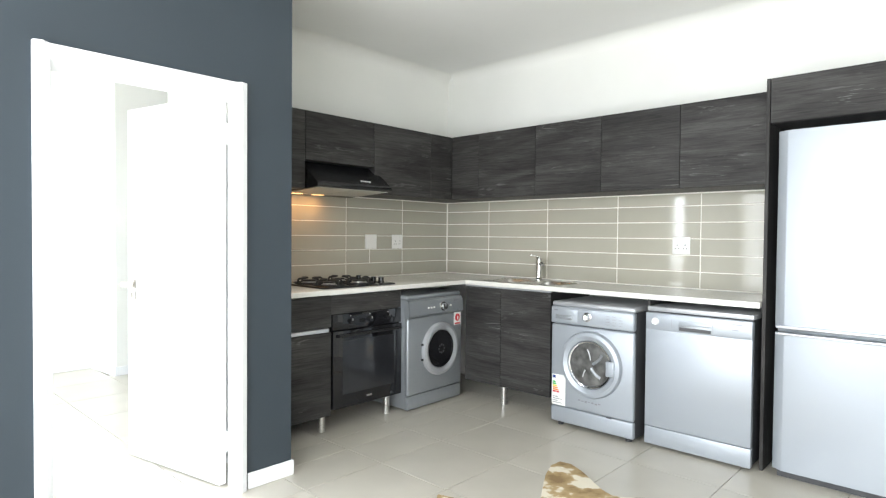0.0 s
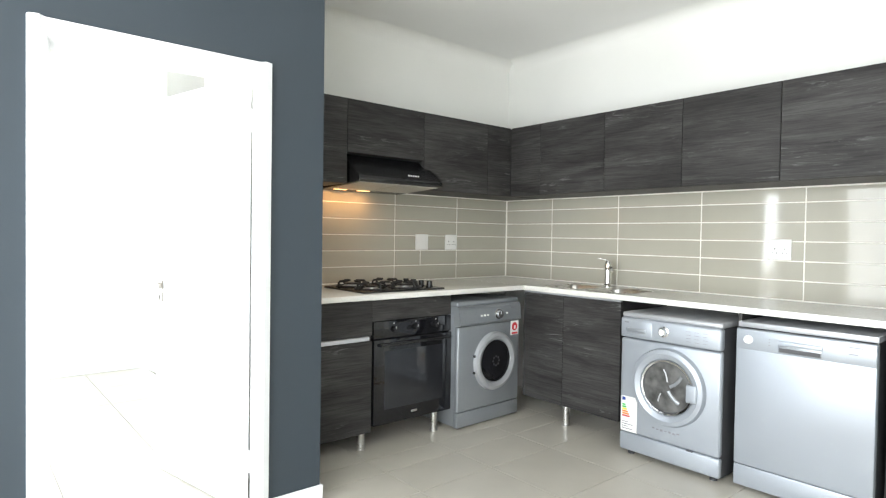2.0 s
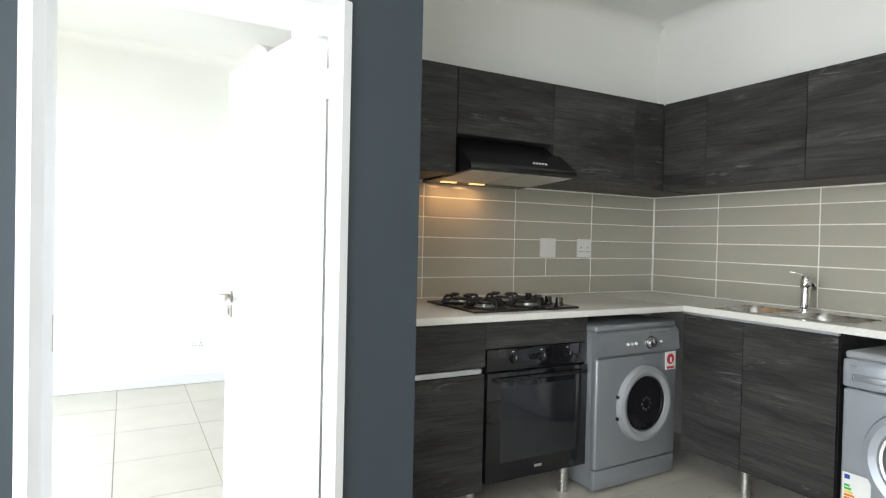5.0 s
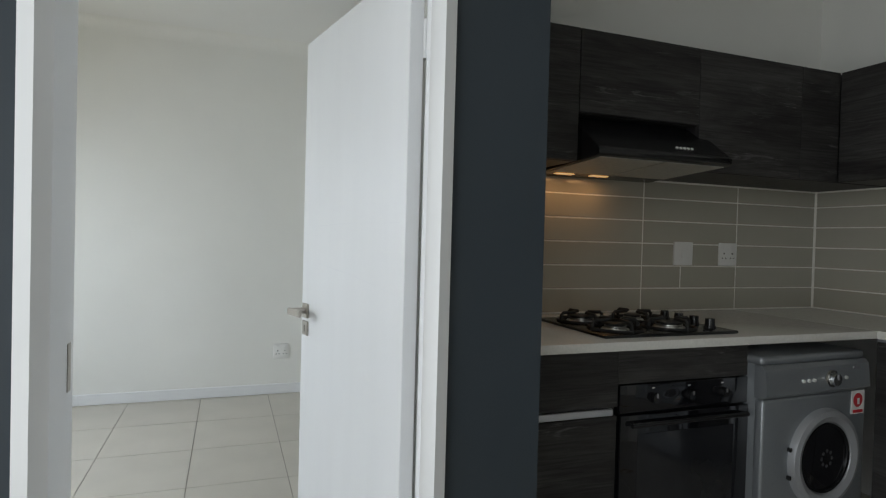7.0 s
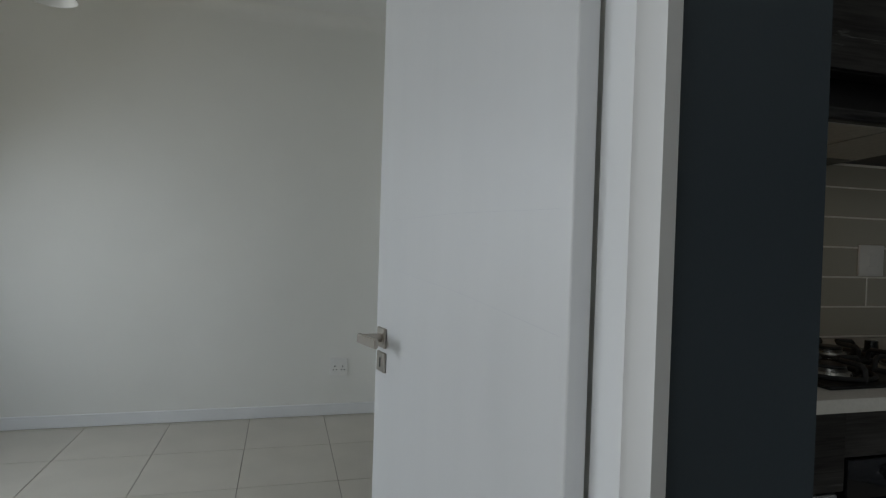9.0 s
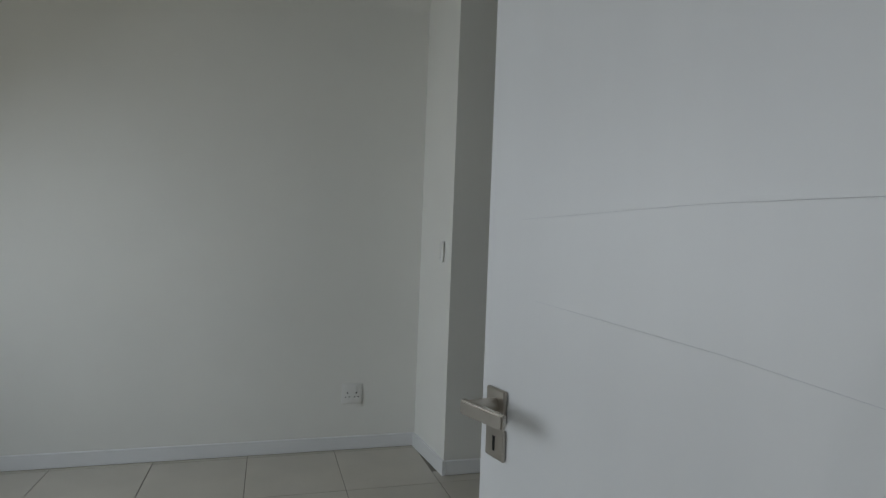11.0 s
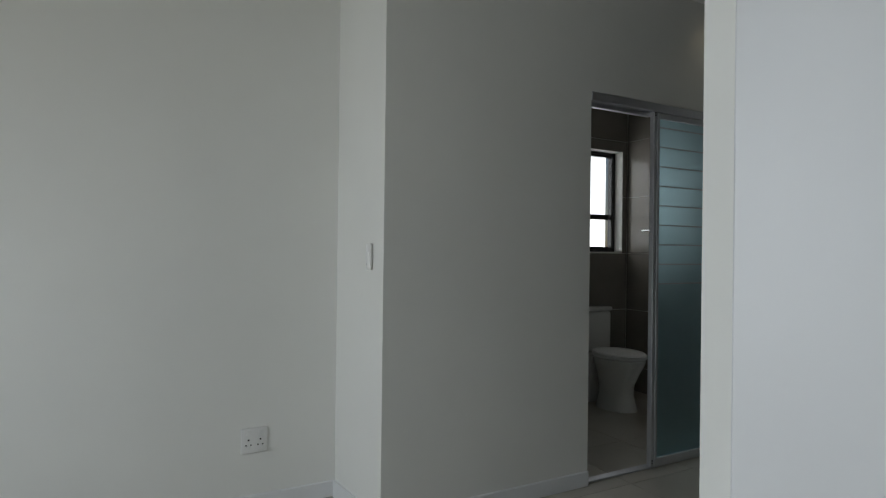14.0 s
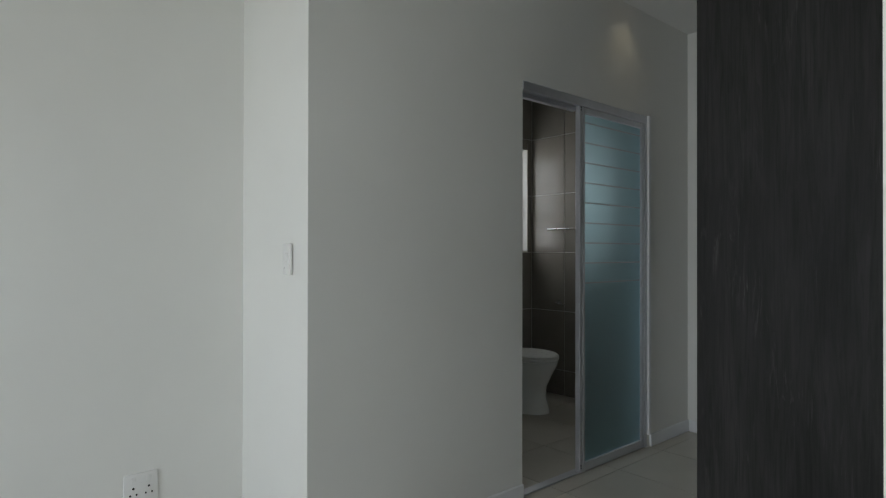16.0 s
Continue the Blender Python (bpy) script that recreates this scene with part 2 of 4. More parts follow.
def finish(bm, name, material, smooth=True):
    me = bpy.data.meshes.new(name)
    bm.to_mesh(me)
    bm.free()
    me.materials.append(material)
    if smooth:
        me.set_sharp_from_angle(angle=radians(35))
        for p in me.polygons:
            p.use_smooth = True
    return me


def part(name, bm, material, parent=None, label=""):
    ob = new(name, finish(bm, name, material))
    if parent:
        ob.parent = parent
    return tagged(ob, label) if label else ob


def thing(name, label, category, group="", kind="", at=None):
    ob = new(name)
    if at is not None:
        ob.matrix_basis = at
    return tagged(ob, label, category, group, kind)


def structure(name, bm, material, label, category):
    return tagged(part(name, bm, material), label, category, kind="structure")


# ---- plan ----
H = 2.748
WEST, SOUTH, EAST = -4.95, -6.0, 0.0
YB0, YB1 = -1.06, -0.91          # blue wall
DX0, DX1, DTOP = -3.433, -2.66, 1.947   # bedroom door opening
XK, XP = -2.345, -2.505          # partition faces, kitchen and bedroom
YH = 0.115                       # back of the hob wall
BX0, BY1 = -5.25, 2.385           # bedroom west and north
RX, RY = -2.294, 1.892           # return wall, passage wall
EX = 0.80                        # passage end
BN = 3.42                        # bathroom north wall

# ---- structure ----
structure("floor", box(BX0 - 0.2, EX + 0.2, SOUTH - 0.2, BN + 0.2, -0.12, -0.004), FLOOR_GROUT, "grey grouted floor bed under beige tiles", "floor")
structure("ceiling", box(BX0 - 0.2, EX + 0.2, SOUTH - 0.2, BN + 0.2, H, H + 0.15), CEIL, "plain white painted ceiling", "ceiling")
# blue wall around the door, painted blue on the living side
bm = box(WEST, DX0 - 0.037, YB0, YB1 - 0.075, 0, H)
box(DX1 + 0.058, XK, YB0, YB1 - 0.075, 0, H, bm=bm)
box(DX0 - 0.037, DX1 + 0.058, YB0, YB1 - 0.075, DTOP + 0.04, H, bm=bm)
structure("wall_blue", bm, BLUE, "slate blue painted wall with a doorway", "wall")
bm = box(BX0, DX0 - 0.037, YB1 - 0.075, YB1, 0, H)
box(DX1 + 0.058, XK, YB1 - 0.075, YB1, 0, H, bm=bm)
box(DX0 - 0.037, DX1 + 0.058, YB1 - 0.075, YB1, DTOP + 0.04, H, bm=bm)
structure("wall_bedroom_south", bm, PAINT, "white painted bedroom wall beside the door", "wall")
structure("wall_partition", box(XP, XK, YB1, YH, 0, H), PAINT, "white painted partition between kitchen and bedroom", "wall")
structure("wall_hob", box(XK, EX + 0.15, 0, YH, 0, H), PAINT, "white painted kitchen wall behind the hob", "wall")
structure("wall_sink", box(0, 0.15, SOUTH, 0, 0, H), PAINT, "white painted kitchen wall behind the sink", "wall")
structure("wall_south", box(WEST, 0.15, SOUTH - 0.15, SOUTH, 0, H), PAINT, "white painted living room wall", "wall")
bm = box(WEST - 0.15, WEST, SOUTH, -5.2, 0, H)
box(WEST - 0.15, WEST, -1.12, YB1 - 0.075, 0, H, bm=bm)
box(WEST - 0.15, WEST, -5.2, -1.12, 2.35, H, bm=bm)
structure("wall_west", bm, PAINT, "white painted wall with a wide balcony opening", "wall")
structure("wall_bedroom_north", box(BX0, RX, BY1, BY1 + 0.15, 0, H), PAINT, "white painted bedroom wall", "wall")
structure("wall_return", prism([(RX + 0.042, RY), (RX + 0.16, RY), (RX + 0.16, BY1 + 0.15), (RX, BY1 + 0.15), (RX, BY1)], "z", 0, H), PAINT, "short white return wall", "wall")
BDX0, BDX1, BDT = -1.068, 0.112, 2.097
bm = box(RX + 0.16, BDX0, RY, RY + 0.12, 0, H)
box(BDX1, 0.655, RY, RY + 0.12, 0, H, bm=bm)
box(BDX0, BDX1, RY, RY + 0.12, BDT, H, bm=bm)
structure("wall_passage", bm, PAINT, "off-white passage wall with bathroom doorway", "wall")
bm = box(EX, EX + 0.15, RY + 0.12, BN + 0.15, 0, H)
box(0.655, EX + 0.15, YH, RY + 0.12, 0, H, bm=bm)
structure("wall_east", bm, PAINT, "white painted end wall of the passage", "wall")
bm = box(BX0 - 0.15, BX0, YB1 - 0.075, -0.4, 0, H)
box(BX0 - 0.15, BX0, 1.8, BY1 + 0.15, 0, H, bm=bm)
box(BX0 - 0.15, BX0, -0.4, 1.8, 0, 0.7, bm=bm)
box(BX0 - 0.15, BX0, -0.4, 1.8, 2.2, H, bm=bm)
structure("wall_bedroom_west", bm, PAINT, "white painted bedroom wall with a window", "wall")
WX0, WX1, WZ0, WZ1 = 0.16, 0.735, 1.245, 2.15
bm = box(RX + 0.16, WX0, BN, BN + 0.15, 0, H)
box(WX1, EX, BN, BN + 0.15, 0, H, bm=bm)
box(WX0, WX1, BN, BN + 0.15, 0, WZ0, bm=bm)
box(WX0, WX1, BN, BN + 0.15, WZ1, H, bm=bm)
structure("wall_bathroom_north", bm, PAINT, "bathroom wall with a small window", "wall")
structure("wall_bathroom_west", box(-1.25, -1.13, RY + 0.12, BN, 0, H), PAINT, "bathroom side wall", "wall")


def cornice(a, b, inward):
    """Coved cornice under the ceiling from a to b, inward is the way to the room."""
    a, b = Vector((*a, 0)), Vector((*b, 0))
    n = Vector((*inward, 0))
    arc = [math.pi / 2 * i / 8 for i in range(9)]
    prof = [(0.09 - 0.09 * math.cos(q), H - 0.09 + 0.09 * math.sin(q)) for q in arc] + [(0.0, H)]
    bm = bmesh.new()
    lo = [bm.verts.new(a + n * p + Vector((0, 0, z))) for p, z in prof]
    hi = [bm.verts.new(b + n * p + Vector((0, 0, z))) for p, z in prof]
    k = len(prof)
    for i in range(k):
        bm.faces.new((lo[i], lo[(i + 1) % k], hi[(i + 1) % k], hi[i]))
    bm.faces.new(lo[::-1])
    bm.faces.new(hi)
    bmesh.ops.recalc_face_normals(bm, faces=bm.faces)
    structure("cornice", bm, PAINT, "white coved cornice under the ceiling", "cornice")


cornice((XK, 0), (0, 0), (0, -1))
cornice((0, -0.07), (0, SOUTH), (-1, 0))
cornice((BX0, BY1), (RX, BY1), (0, -1))
cornice((RX + 0.004, BY1 - 0.07), (RX + 0.045, RY), (-1, 0))


def skirting(x0, x1, y0, y1):
    bm = box(x0, x1, y0, y1, 0, 0.08, 0.004, 1)
    structure("baseboard", bm, GLOSSWHITE, "white painted skirting board", "baseboard")


skirting(DX1 + 0.066, XK + 0.012, YB0 - 0.014, YB0)
skirting(XK, XK + 0.012, YB0, -0.735)
skirting(WEST, DX0 - 0.045, YB0 - 0.014, YB0)
skirting(BX0, RX, BY1 - 0.014, BY1)
structure("baseboard", prism([(RX + 0.031, RY - 0.014), (RX + 0.045, RY - 0.014), (RX, BY1 - 0.014), (RX - 0.014, BY1 - 0.014)], "z", 0, 0.08), GLOSSWHITE, "white painted skirting board", "baseboard")
skirting(RX + 0.046, BDX0, RY - 0.014, RY)
skirting(BDX1 + 0.033, 0.655, RY - 0.014, RY)
skirting(0.641, 0.655, 0.87, RY - 0.014)


# ---- bedroom door ----
def bedroom_door():
    d = thing("door_1", "white flush bedroom door standing open, steel lever handle", "door", kind="structure")
    fy0, fy1 = YB0 - 0.012, YB1 + 0.012
    x0 = DX0 - 0.044
    left = [(x0, YB0), (x0 + 0.003, fy0 - 0.008), (x0 + 0.034, fy0 - 0.020), (x0 + 0.054, fy0 + 0.002), (x0 + 0.060, fy0 + 0.006), (DX0 + 0.03, fy0 + 0.058), (DX0 + 0.03, fy1 - 0.052), (DX0, fy1 - 0.046), (DX0, fy1), (x0, fy1)]
    x0 = DX1 + 0.057
    right = [(x0, YB0), (x0 - 0.003, fy0 - 0.008), (x0 - 0.034, fy0 - 0.020), (x0 - 0.054, fy0 + 0.002), (x0 - 0.062, fy0 + 0.005), (x0 - 0.031, -0.938), (x0, -0.938)]
    for out in (left, right):
        part("frame_jamb", prism(out, "z", 0, DTOP + 0.048), GLOSSWHITE, d, "white painted moulded jamb")
    out = [(YB0, DTOP + 0.048), (fy0 - 0.008, DTOP + 0.045), (fy0 - 0.020, DTOP + 0.014), (fy0 + 0.002, DTOP - 0.006), (fy0 + 0.006, DTOP - 0.012), (fy0 + 0.062, DTOP - 0.03), (fy1 - 0.052, DTOP - 0.03), (fy1 - 0.046, DTOP - 0.006), (fy1 - 0.001, DTOP - 0.006), (fy1 - 0.001, DTOP + 0.048)]
    part("frame_head", prism(out, "x", DX0 - 0.0015, DX1 + 0.020), GLOSSWHITE, d, "white painted moulded head")
    part("strike_plate", box(DX0 + 0.0302, DX0 + 0.032, -1.0, -0.975, 0.92, 1.02, 0.001, 1), NICKEL, d, "satin steel strike plate")
    # leaf, built along local +x from the hinge, face on local +y
    hinge, free = Vector((-2.680, -0.946)), Vector((-2.839, -0.165))
    way = free - hinge
    ang = math.degrees(math.atan2(way.y, way.x))
    leaf = part("leaf", box(0, way.length, -0.04, 0, 0.008, 1.955, 0.002, 1), DOORWHITE, d)
    leaf.matrix_local = pose(hinge.x, hinge.y, 0, 0, 0, ang)
    L = way.length
    for side in (0, 1):
        y0 = 0.0 if side == 0 else -0.04
        s = 1 if side == 0 else -1
        rose = box(L - 0.077, L - 0.025, min(y0, y0 + s * 0.008), max(y0, y0 + s * 0.008), 0.955, 1.007, 0.002, 1)
        part("handle_rose", rose, NICKEL, leaf, "square satin nickel rose")
        esc = box(L - 0.077, L - 0.025, min(y0, y0 + s * 0.007), max(y0, y0 + s * 0.007), 0.892, 0.944, 0.002, 1)
        part("keyhole_plate", esc, NICKEL, leaf, "square keyhole plate")
        part("keyhole", box(L - 0.054, L - 0.048, min(y0 + s * 0.0055, y0 + s * 0.0078), max(y0 + s * 0.0055, y0 + s * 0.0078), 0.905, 0.929), BLACK, leaf)
        lv = tube([(L - 0.051, y0, 0.981), (L - 0.051, y0 + s * 0.062, 0.981)], 0.0115, 16)
        bar = prism([(L - 0.145, y0 + s * 0.048), (L - 0.145, y0 + s * 0.058), (L - 0.040, y0 + s * 0.069), (L - 0.038, y0 + s * 0.056)], "z", 0.969, 0.993)
        bmesh.ops.bevel(bar, geom=list(bar.edges), offset=0.003, segments=2, affect="EDGES")
        bar.to_mesh(tmp := bpy.data.meshes.new("lever_bar"))
        bar.free()
        lv.from_mesh(tmp)
        bpy.data.meshes.remove(tmp)
        part("lever", lv, NICKEL, leaf, "satin nickel lever")
    for za, zb, xa, xb in ((1.285, 1.292, 0.03, 0.70), (1.16, 1.10, 0.02, 0.66)):
        part("hairline_mark", tube([(xa, -0.0002, zb), ((xa + xb) / 2, -0.0002, (za + zb) / 2 + 0.006), (xb, -0.0002, za)], 0.0004, 5), ALU, leaf, "faint grey hairline mark")
    part("latch_plate", box(L, L + 0.0015, -0.031, -0.009, 0.86, 1.06), NICKEL, leaf)
    for z in (0.17, 1.715):
        part("hinge", tube([(-2.6365, -0.934, z), (-2.6365, -0.934, z + 0.1)], 0.0065), GLOSSWHITE, d)


bedroom_door()


# ---- kitchen ----
def facing_west(x, y, z=0):
    """Local x runs along world -y, local y along world +x: for units on the sink wall."""
    return pose(x, y, z, 0, 0, -90)


def wall_cabinet(at, w, h, d, doors, group, label="charcoal wood-look wall cabinet, handleless door"):
    c = thing("wall_cabinet", label, "cabinet", group, at=at)
    part("body", box(0.001, w - 0.001, 0.02, d - 0.002, 0, h - 0.001, 0.001, 1), CARCASS, c)
    x = 0
    for dw in doors:
        part("door", box(x + 0.002, x + dw - 0.002, 0, 0.018, 0.002, h - 0.001, 0.0012, 1), WOODX, c)
        x += dw
    return c


UZ, UH, UD = 1.573, 0.52, 0.38
HD = 0.397
for x0, x1 in ((XK, -1.822), (-1.226, -0.627)):
    wall_cabinet(pose(x0, -HD, UZ), x1 - x0, UH, HD, [x1 - x0], "wall cabinets")
wall_cabinet(pose(-1.822, -HD, 1.765), 0.596, UZ + UH - 1.765, HD, [0.596], "wall cabinets", "short charcoal wall cabinet above the extractor hood")
wall_cabinet(pose(-0.627, -HD, UZ), 0.625, UH, HD, [0.247], "wall cabinets", "narrow charcoal corner wall cabinet")
ys = [-0.398, -0.691, -1.239, -1.775, -2.31, -2.812]
for a, b in zip(ys, ys[1:]):
    wall_cabinet(facing_west(-UD, a, UZ), a - b, UH, UD, [a - b], "wall cabinets")


def backsplash_wall(name, axis, joints, label):
    """Each tile is a piece of its own under the grout bed of one wall."""
    zs = [0.925 + 0.1115 * k for k in range(7)]
    zs[-1] = UZ + 0.03
    lo, hi = joints[-1], joints[0]
    bed = box(lo, hi, -0.0078, -0.0005, 0.921, 1.5725) if axis == "x" else box(-0.0078, -0.0005, lo, hi, 0.921, 1.5725)
    b = structure(name, bed, GROUT, label, "backsplash")
    shared = {}
    for i, (p, q) in enumerate(zip(joints, joints[1:])):
        for k, (z0, z1) in enumerate(zip(zs, zs[1:])):
            z1 = min(z1, 1.5665)
            cuts = [(p, q)]
            if axis == "x" and i == 1 and k == 1:
                cuts = [(p, -0.945), (-0.945, q)]
            for pp, qq in cuts:
                w, h = pp - qq - 0.007, z1 - z0 - 0.0065
                key = (round(w, 3), round(h, 3))
                if key not in shared:
                    tb = box(-w / 2, w / 2, -0.0035, 0.0035, -h / 2, h / 2, 0.0015, 1)
                    shared[key] = finish(tb, "tile", TILE, False)
                t = new("tile", shared[key])
                t.parent = b
                cxy, cz = (pp + qq) / 2, (z0 + z1) / 2
                tilt = random.uniform(-0.12, 0.12)
                t.matrix_basis = pose(cxy, -0.006, cz, tilt, 0, 0) if axis == "x" else pose(-0.006, cxy, cz, 0, tilt, -90 + random.uniform(-0.1, 0.1))


def worktop():
    w = thing("worktop", "white quartz L-shaped kitchen worktop with two cut-outs", "worktop")
    z0, z1 = 0.888, 0.92
    fy, fx = -0.730, -0.57
    part("hob_slab", box(XK, fx - 0.001, fy, -0.001, z0, z1, 0.003, 2), STONE, w)
    # the sink run is built around the two bowls
    cuts = [(-0.845, -1.13), (-1.195, -1.50)]
    x0, x1 = -0.49, -0.17
    bm = box(fx, x0, -2.826, -0.001, z0, z1)
    box(x1, -0.001, -2.826, -0.001, z0, z1, bm=bm)
    y = -0.001
    for a, b in cuts:
        box(x0, x1, a, y, z0, z1, bm=bm)
        y = b
    box(x0, x1, -2.826, y, z0, z1, bm=bm)
    bmesh.ops.remove_doubles(bm, verts=bm.verts, dist=1e-5)
    part("sink_slab", bm, STONE, w)
    for a, b in cuts:
        s = bmesh.new()
        n = 64
        rows = []
        cy, cx, ry, rx = (a + b) / 2, (x0 + x1) / 2, (a - b) / 2, (x1 - x0) / 2
        for e, grow, z in ((16, 1.025, z1 + 0.0008), (16, 1.02, z1 + 0.0025), (6, 1.0, z1 + 0.002), (5, 0.97, z1 - 0.01), (5, 0.93, z1 - 0.14), (4, 0.8, z1 - 0.16), (2, 0.12, z1 - 0.165)):
            row = []
            for i in range(n):
                t = 2 * math.pi * i / n
                c, si = math.cos(t), math.sin(t)
                k = (abs(c) ** e + abs(si) ** e) ** (-1 / e)
                row.append(s.verts.new((cx + rx * grow * c * k, cy + ry * grow * si * k, z)))
            rows.append(row)
        for r0, r1 in zip(rows, rows[1:]):
            for i in range(n):
                s.faces.new((r0[i], r0[(i + 1) % n], r1[(i + 1) % n], r1[i]))
        s.faces.new(rows[-1])
        bmesh.ops.recalc_face_normals(s, faces=s.faces)
        bowl = part("sink_bowl", s, STEEL, w, "brushed steel sink bowl")
        part("drain", ring([(0.0, z1 - 0.158), (0.03, z1 - 0.158), (0.036, z1 - 0.163)], 20, m=Matrix.Translation((cx, cy, 0))), CHROME, bowl, "round chrome drain")


worktop()


def tap():
    t = thing("mixer_tap", "chrome single-lever kitchen mixer tap", "tap", at=pose(-0.125, -1.115, 0.92))
    part("base", ring([(0.028, 0), (0.028, 0.012), (0.023, 0.018), (0.022, 0.10), (0.0245, 0.13), (0.0235, 0.165), (0.018, 0.178), (0, 0.182)], 24), CHROME, t)
    part("spout", tube([(0, 0, 0.12), (-0.03, -0.03, 0.135), (-0.07, -0.065, 0.145), (-0.105, -0.098, 0.143), (-0.118, -0.11, 0.128)], 0.0125, 14), CHROME, t)
    lv = box(-0.010, 0.010, 0.0, 0.080, 0.0, 0.007, 0.003, 2)
    bmesh.ops.transform(lv, matrix=pose(0.004, -0.004, 0.178, 14, 0, 40), verts=lv.verts)
    part("lever", lv, CHROME, t, "flat chrome lever")


tap()


def leg(x, y, h, parent):
    part("leg", ring([(0.026, 0), (0.026, 0.012), (0.0245, 0.014), (0.0245, h)], 20, m=Matrix.Translation((x, y, 0))), STEEL, parent, "brushed steel leg")


def base_cabinet(at, w, h0, d, doors, legs, label):
    c = thing("base_cabinet", label, "cabinet", "base cabinets", at=at)
    part("body", box(0.001, w - 0.001, 0.02, d, h0, 0.74, 0.001, 1), CARCASS, c)
    part("side", box(w - 0.018, w - 0.002, 0.02, d, 0.742, 0.886), CARCASS, c)
    x = 0
    for dw in doors:
        part("door", box(x + 0.002, x + dw - 0.002, 0, 0.018, h0, 0.872, 0.0012, 1), WOODX, c)
        x += dw
    part("top_strip", box(0.002, w - 0.002, 0.001, 0.016, 0.874, 0.886), ALU, c, "aluminium strip under the worktop")
    for lx, ly in legs:
        leg(lx, ly, h0, c)
    return c


base_cabinet(facing_west(-0.56, -0.722, 0), 0.785, 0.14, 0.54, [0.348, 0.437], [(0.353, 0.045), (0.74, 0.48), (0.05, 0.48)], "charcoal wood-look sink base cabinet on steel legs")


def left_unit():
    x0, x1, f = XK + 0.012, -1.787, -0.645
    c = thing("base_cabinet", "charcoal base cabinet with drawer and aluminium grip strip", "cabinet", "base cabinets")
    part("body", box(x0, x1 - 0.001, f + 0.02, -0.05, 0.10, 0.886), CARCASS, c)
    part("drawer", box(x0, x1 - 0.0004, f, f + 0.018, 0.672, 0.872, 0.0006, 1), WOODX, c)
    part("door", box(x0, x1 - 0.002, f, f + 0.018, 0.10, 0.638, 0.0012, 1), WOODX, c)
    part("grip_strip", box(x0, x1 - 0.02, f - 0.003, f + 0.02, 0.641, 0.666, 0.003, 1), ALU, c, "aluminium grip strip")
    leg(-1.84, f + 0.03, 0.10, c)
    leg(-2.25, f + 0.03, 0.10, c)


left_unit()


def oven_unit():
    x0, x1, f = -1.785, -1.178, -0.640
    c = thing("oven_housing", "charcoal cabinet housing the oven, steel legs", "cabinet", "base cabinets")
    part("body", box(x0, x1 - 0.001, f + 0.03, -0.05, 0.13, 0.886), CARCASS, c)
    part("top_panel", box(x0 - 0.0012, x1 - 0.002, f - 0.005, f + 0.018, 0.752, 0.872, 0.0006, 1), WOODX, c)
    part("top_strip", box(x0, x1 - 0.002, f + 0.001, f + 0.016, 0.874, 0.886), ALU, c)
    leg(-1.285, f + 0.03, 0.13, c)
    leg(-1.25, -0.12, 0.13, c)
    o = thing("built_in_oven", "black glass built-in electric oven with three knobs", "oven", at=pose(x0 + 0.004, f - 0.006, 0))
    w = x1 - x0 - 0.008
    part("casing", box(0.004, w - 0.004, 0.012, 0.034, 0.13, 0.748), BLACK, o)
    part("control_panel", box(0, w, -0.004, 0.012, 0.645, 0.748, 0.003, 2), BLACKGLASS, o, "glossy black control panel")
    door = part("oven_door", box(0, w, -0.012, 0.012, 0.132, 0.640, 0.004, 2), BLACKGLASS, o, "black glass oven door")
    part("window", box(0.075, w - 0.075, -0.0135, -0.0125, 0.22, 0.57, 0.0004, 1), mat("dark_oven_window", (0.02, 0.021, 0.024), 0.05, scale=4, var=0.2, rvar=0.02), door, "dark tinted oven window")
    h = tube([(0.03, -0.036, 0.612), (w - 0.03, -0.036, 0.612)], 0.010, 14)
    for x in (0.045, w - 0.045):
        tube([(x, -0.036, 0.612), (x, -0.010, 0.612)], 0.008, 10, bm=h)
    part("handle", h, BLACK, door, "black bar handle")
    part("badge", box(w / 2 - 0.022, w / 2 + 0.022, -0.0135, -0.0115, 0.172, 0.184, 0.0005, 1), STEEL, door)
    for x in (0.145, 0.31, 0.47):
        k = part("knob", ring([(0, 0.024), (0.017, 0.023), (0.02, 0.0), (0.024, -0.001)], 24, m=pose(x, -0.004, 0.697, 90, 0, 0)), BLACK, o, "round black knob")
        part("pointer", box(x - 0.002, x + 0.002, -0.031, -0.027, 0.70, 0.715), STEEL, k)
        part("marking", box(x - 0.005, x + 0.005, -0.0052, -0.0038, 0.730, 0.733), PAPER, o)


oven_unit()


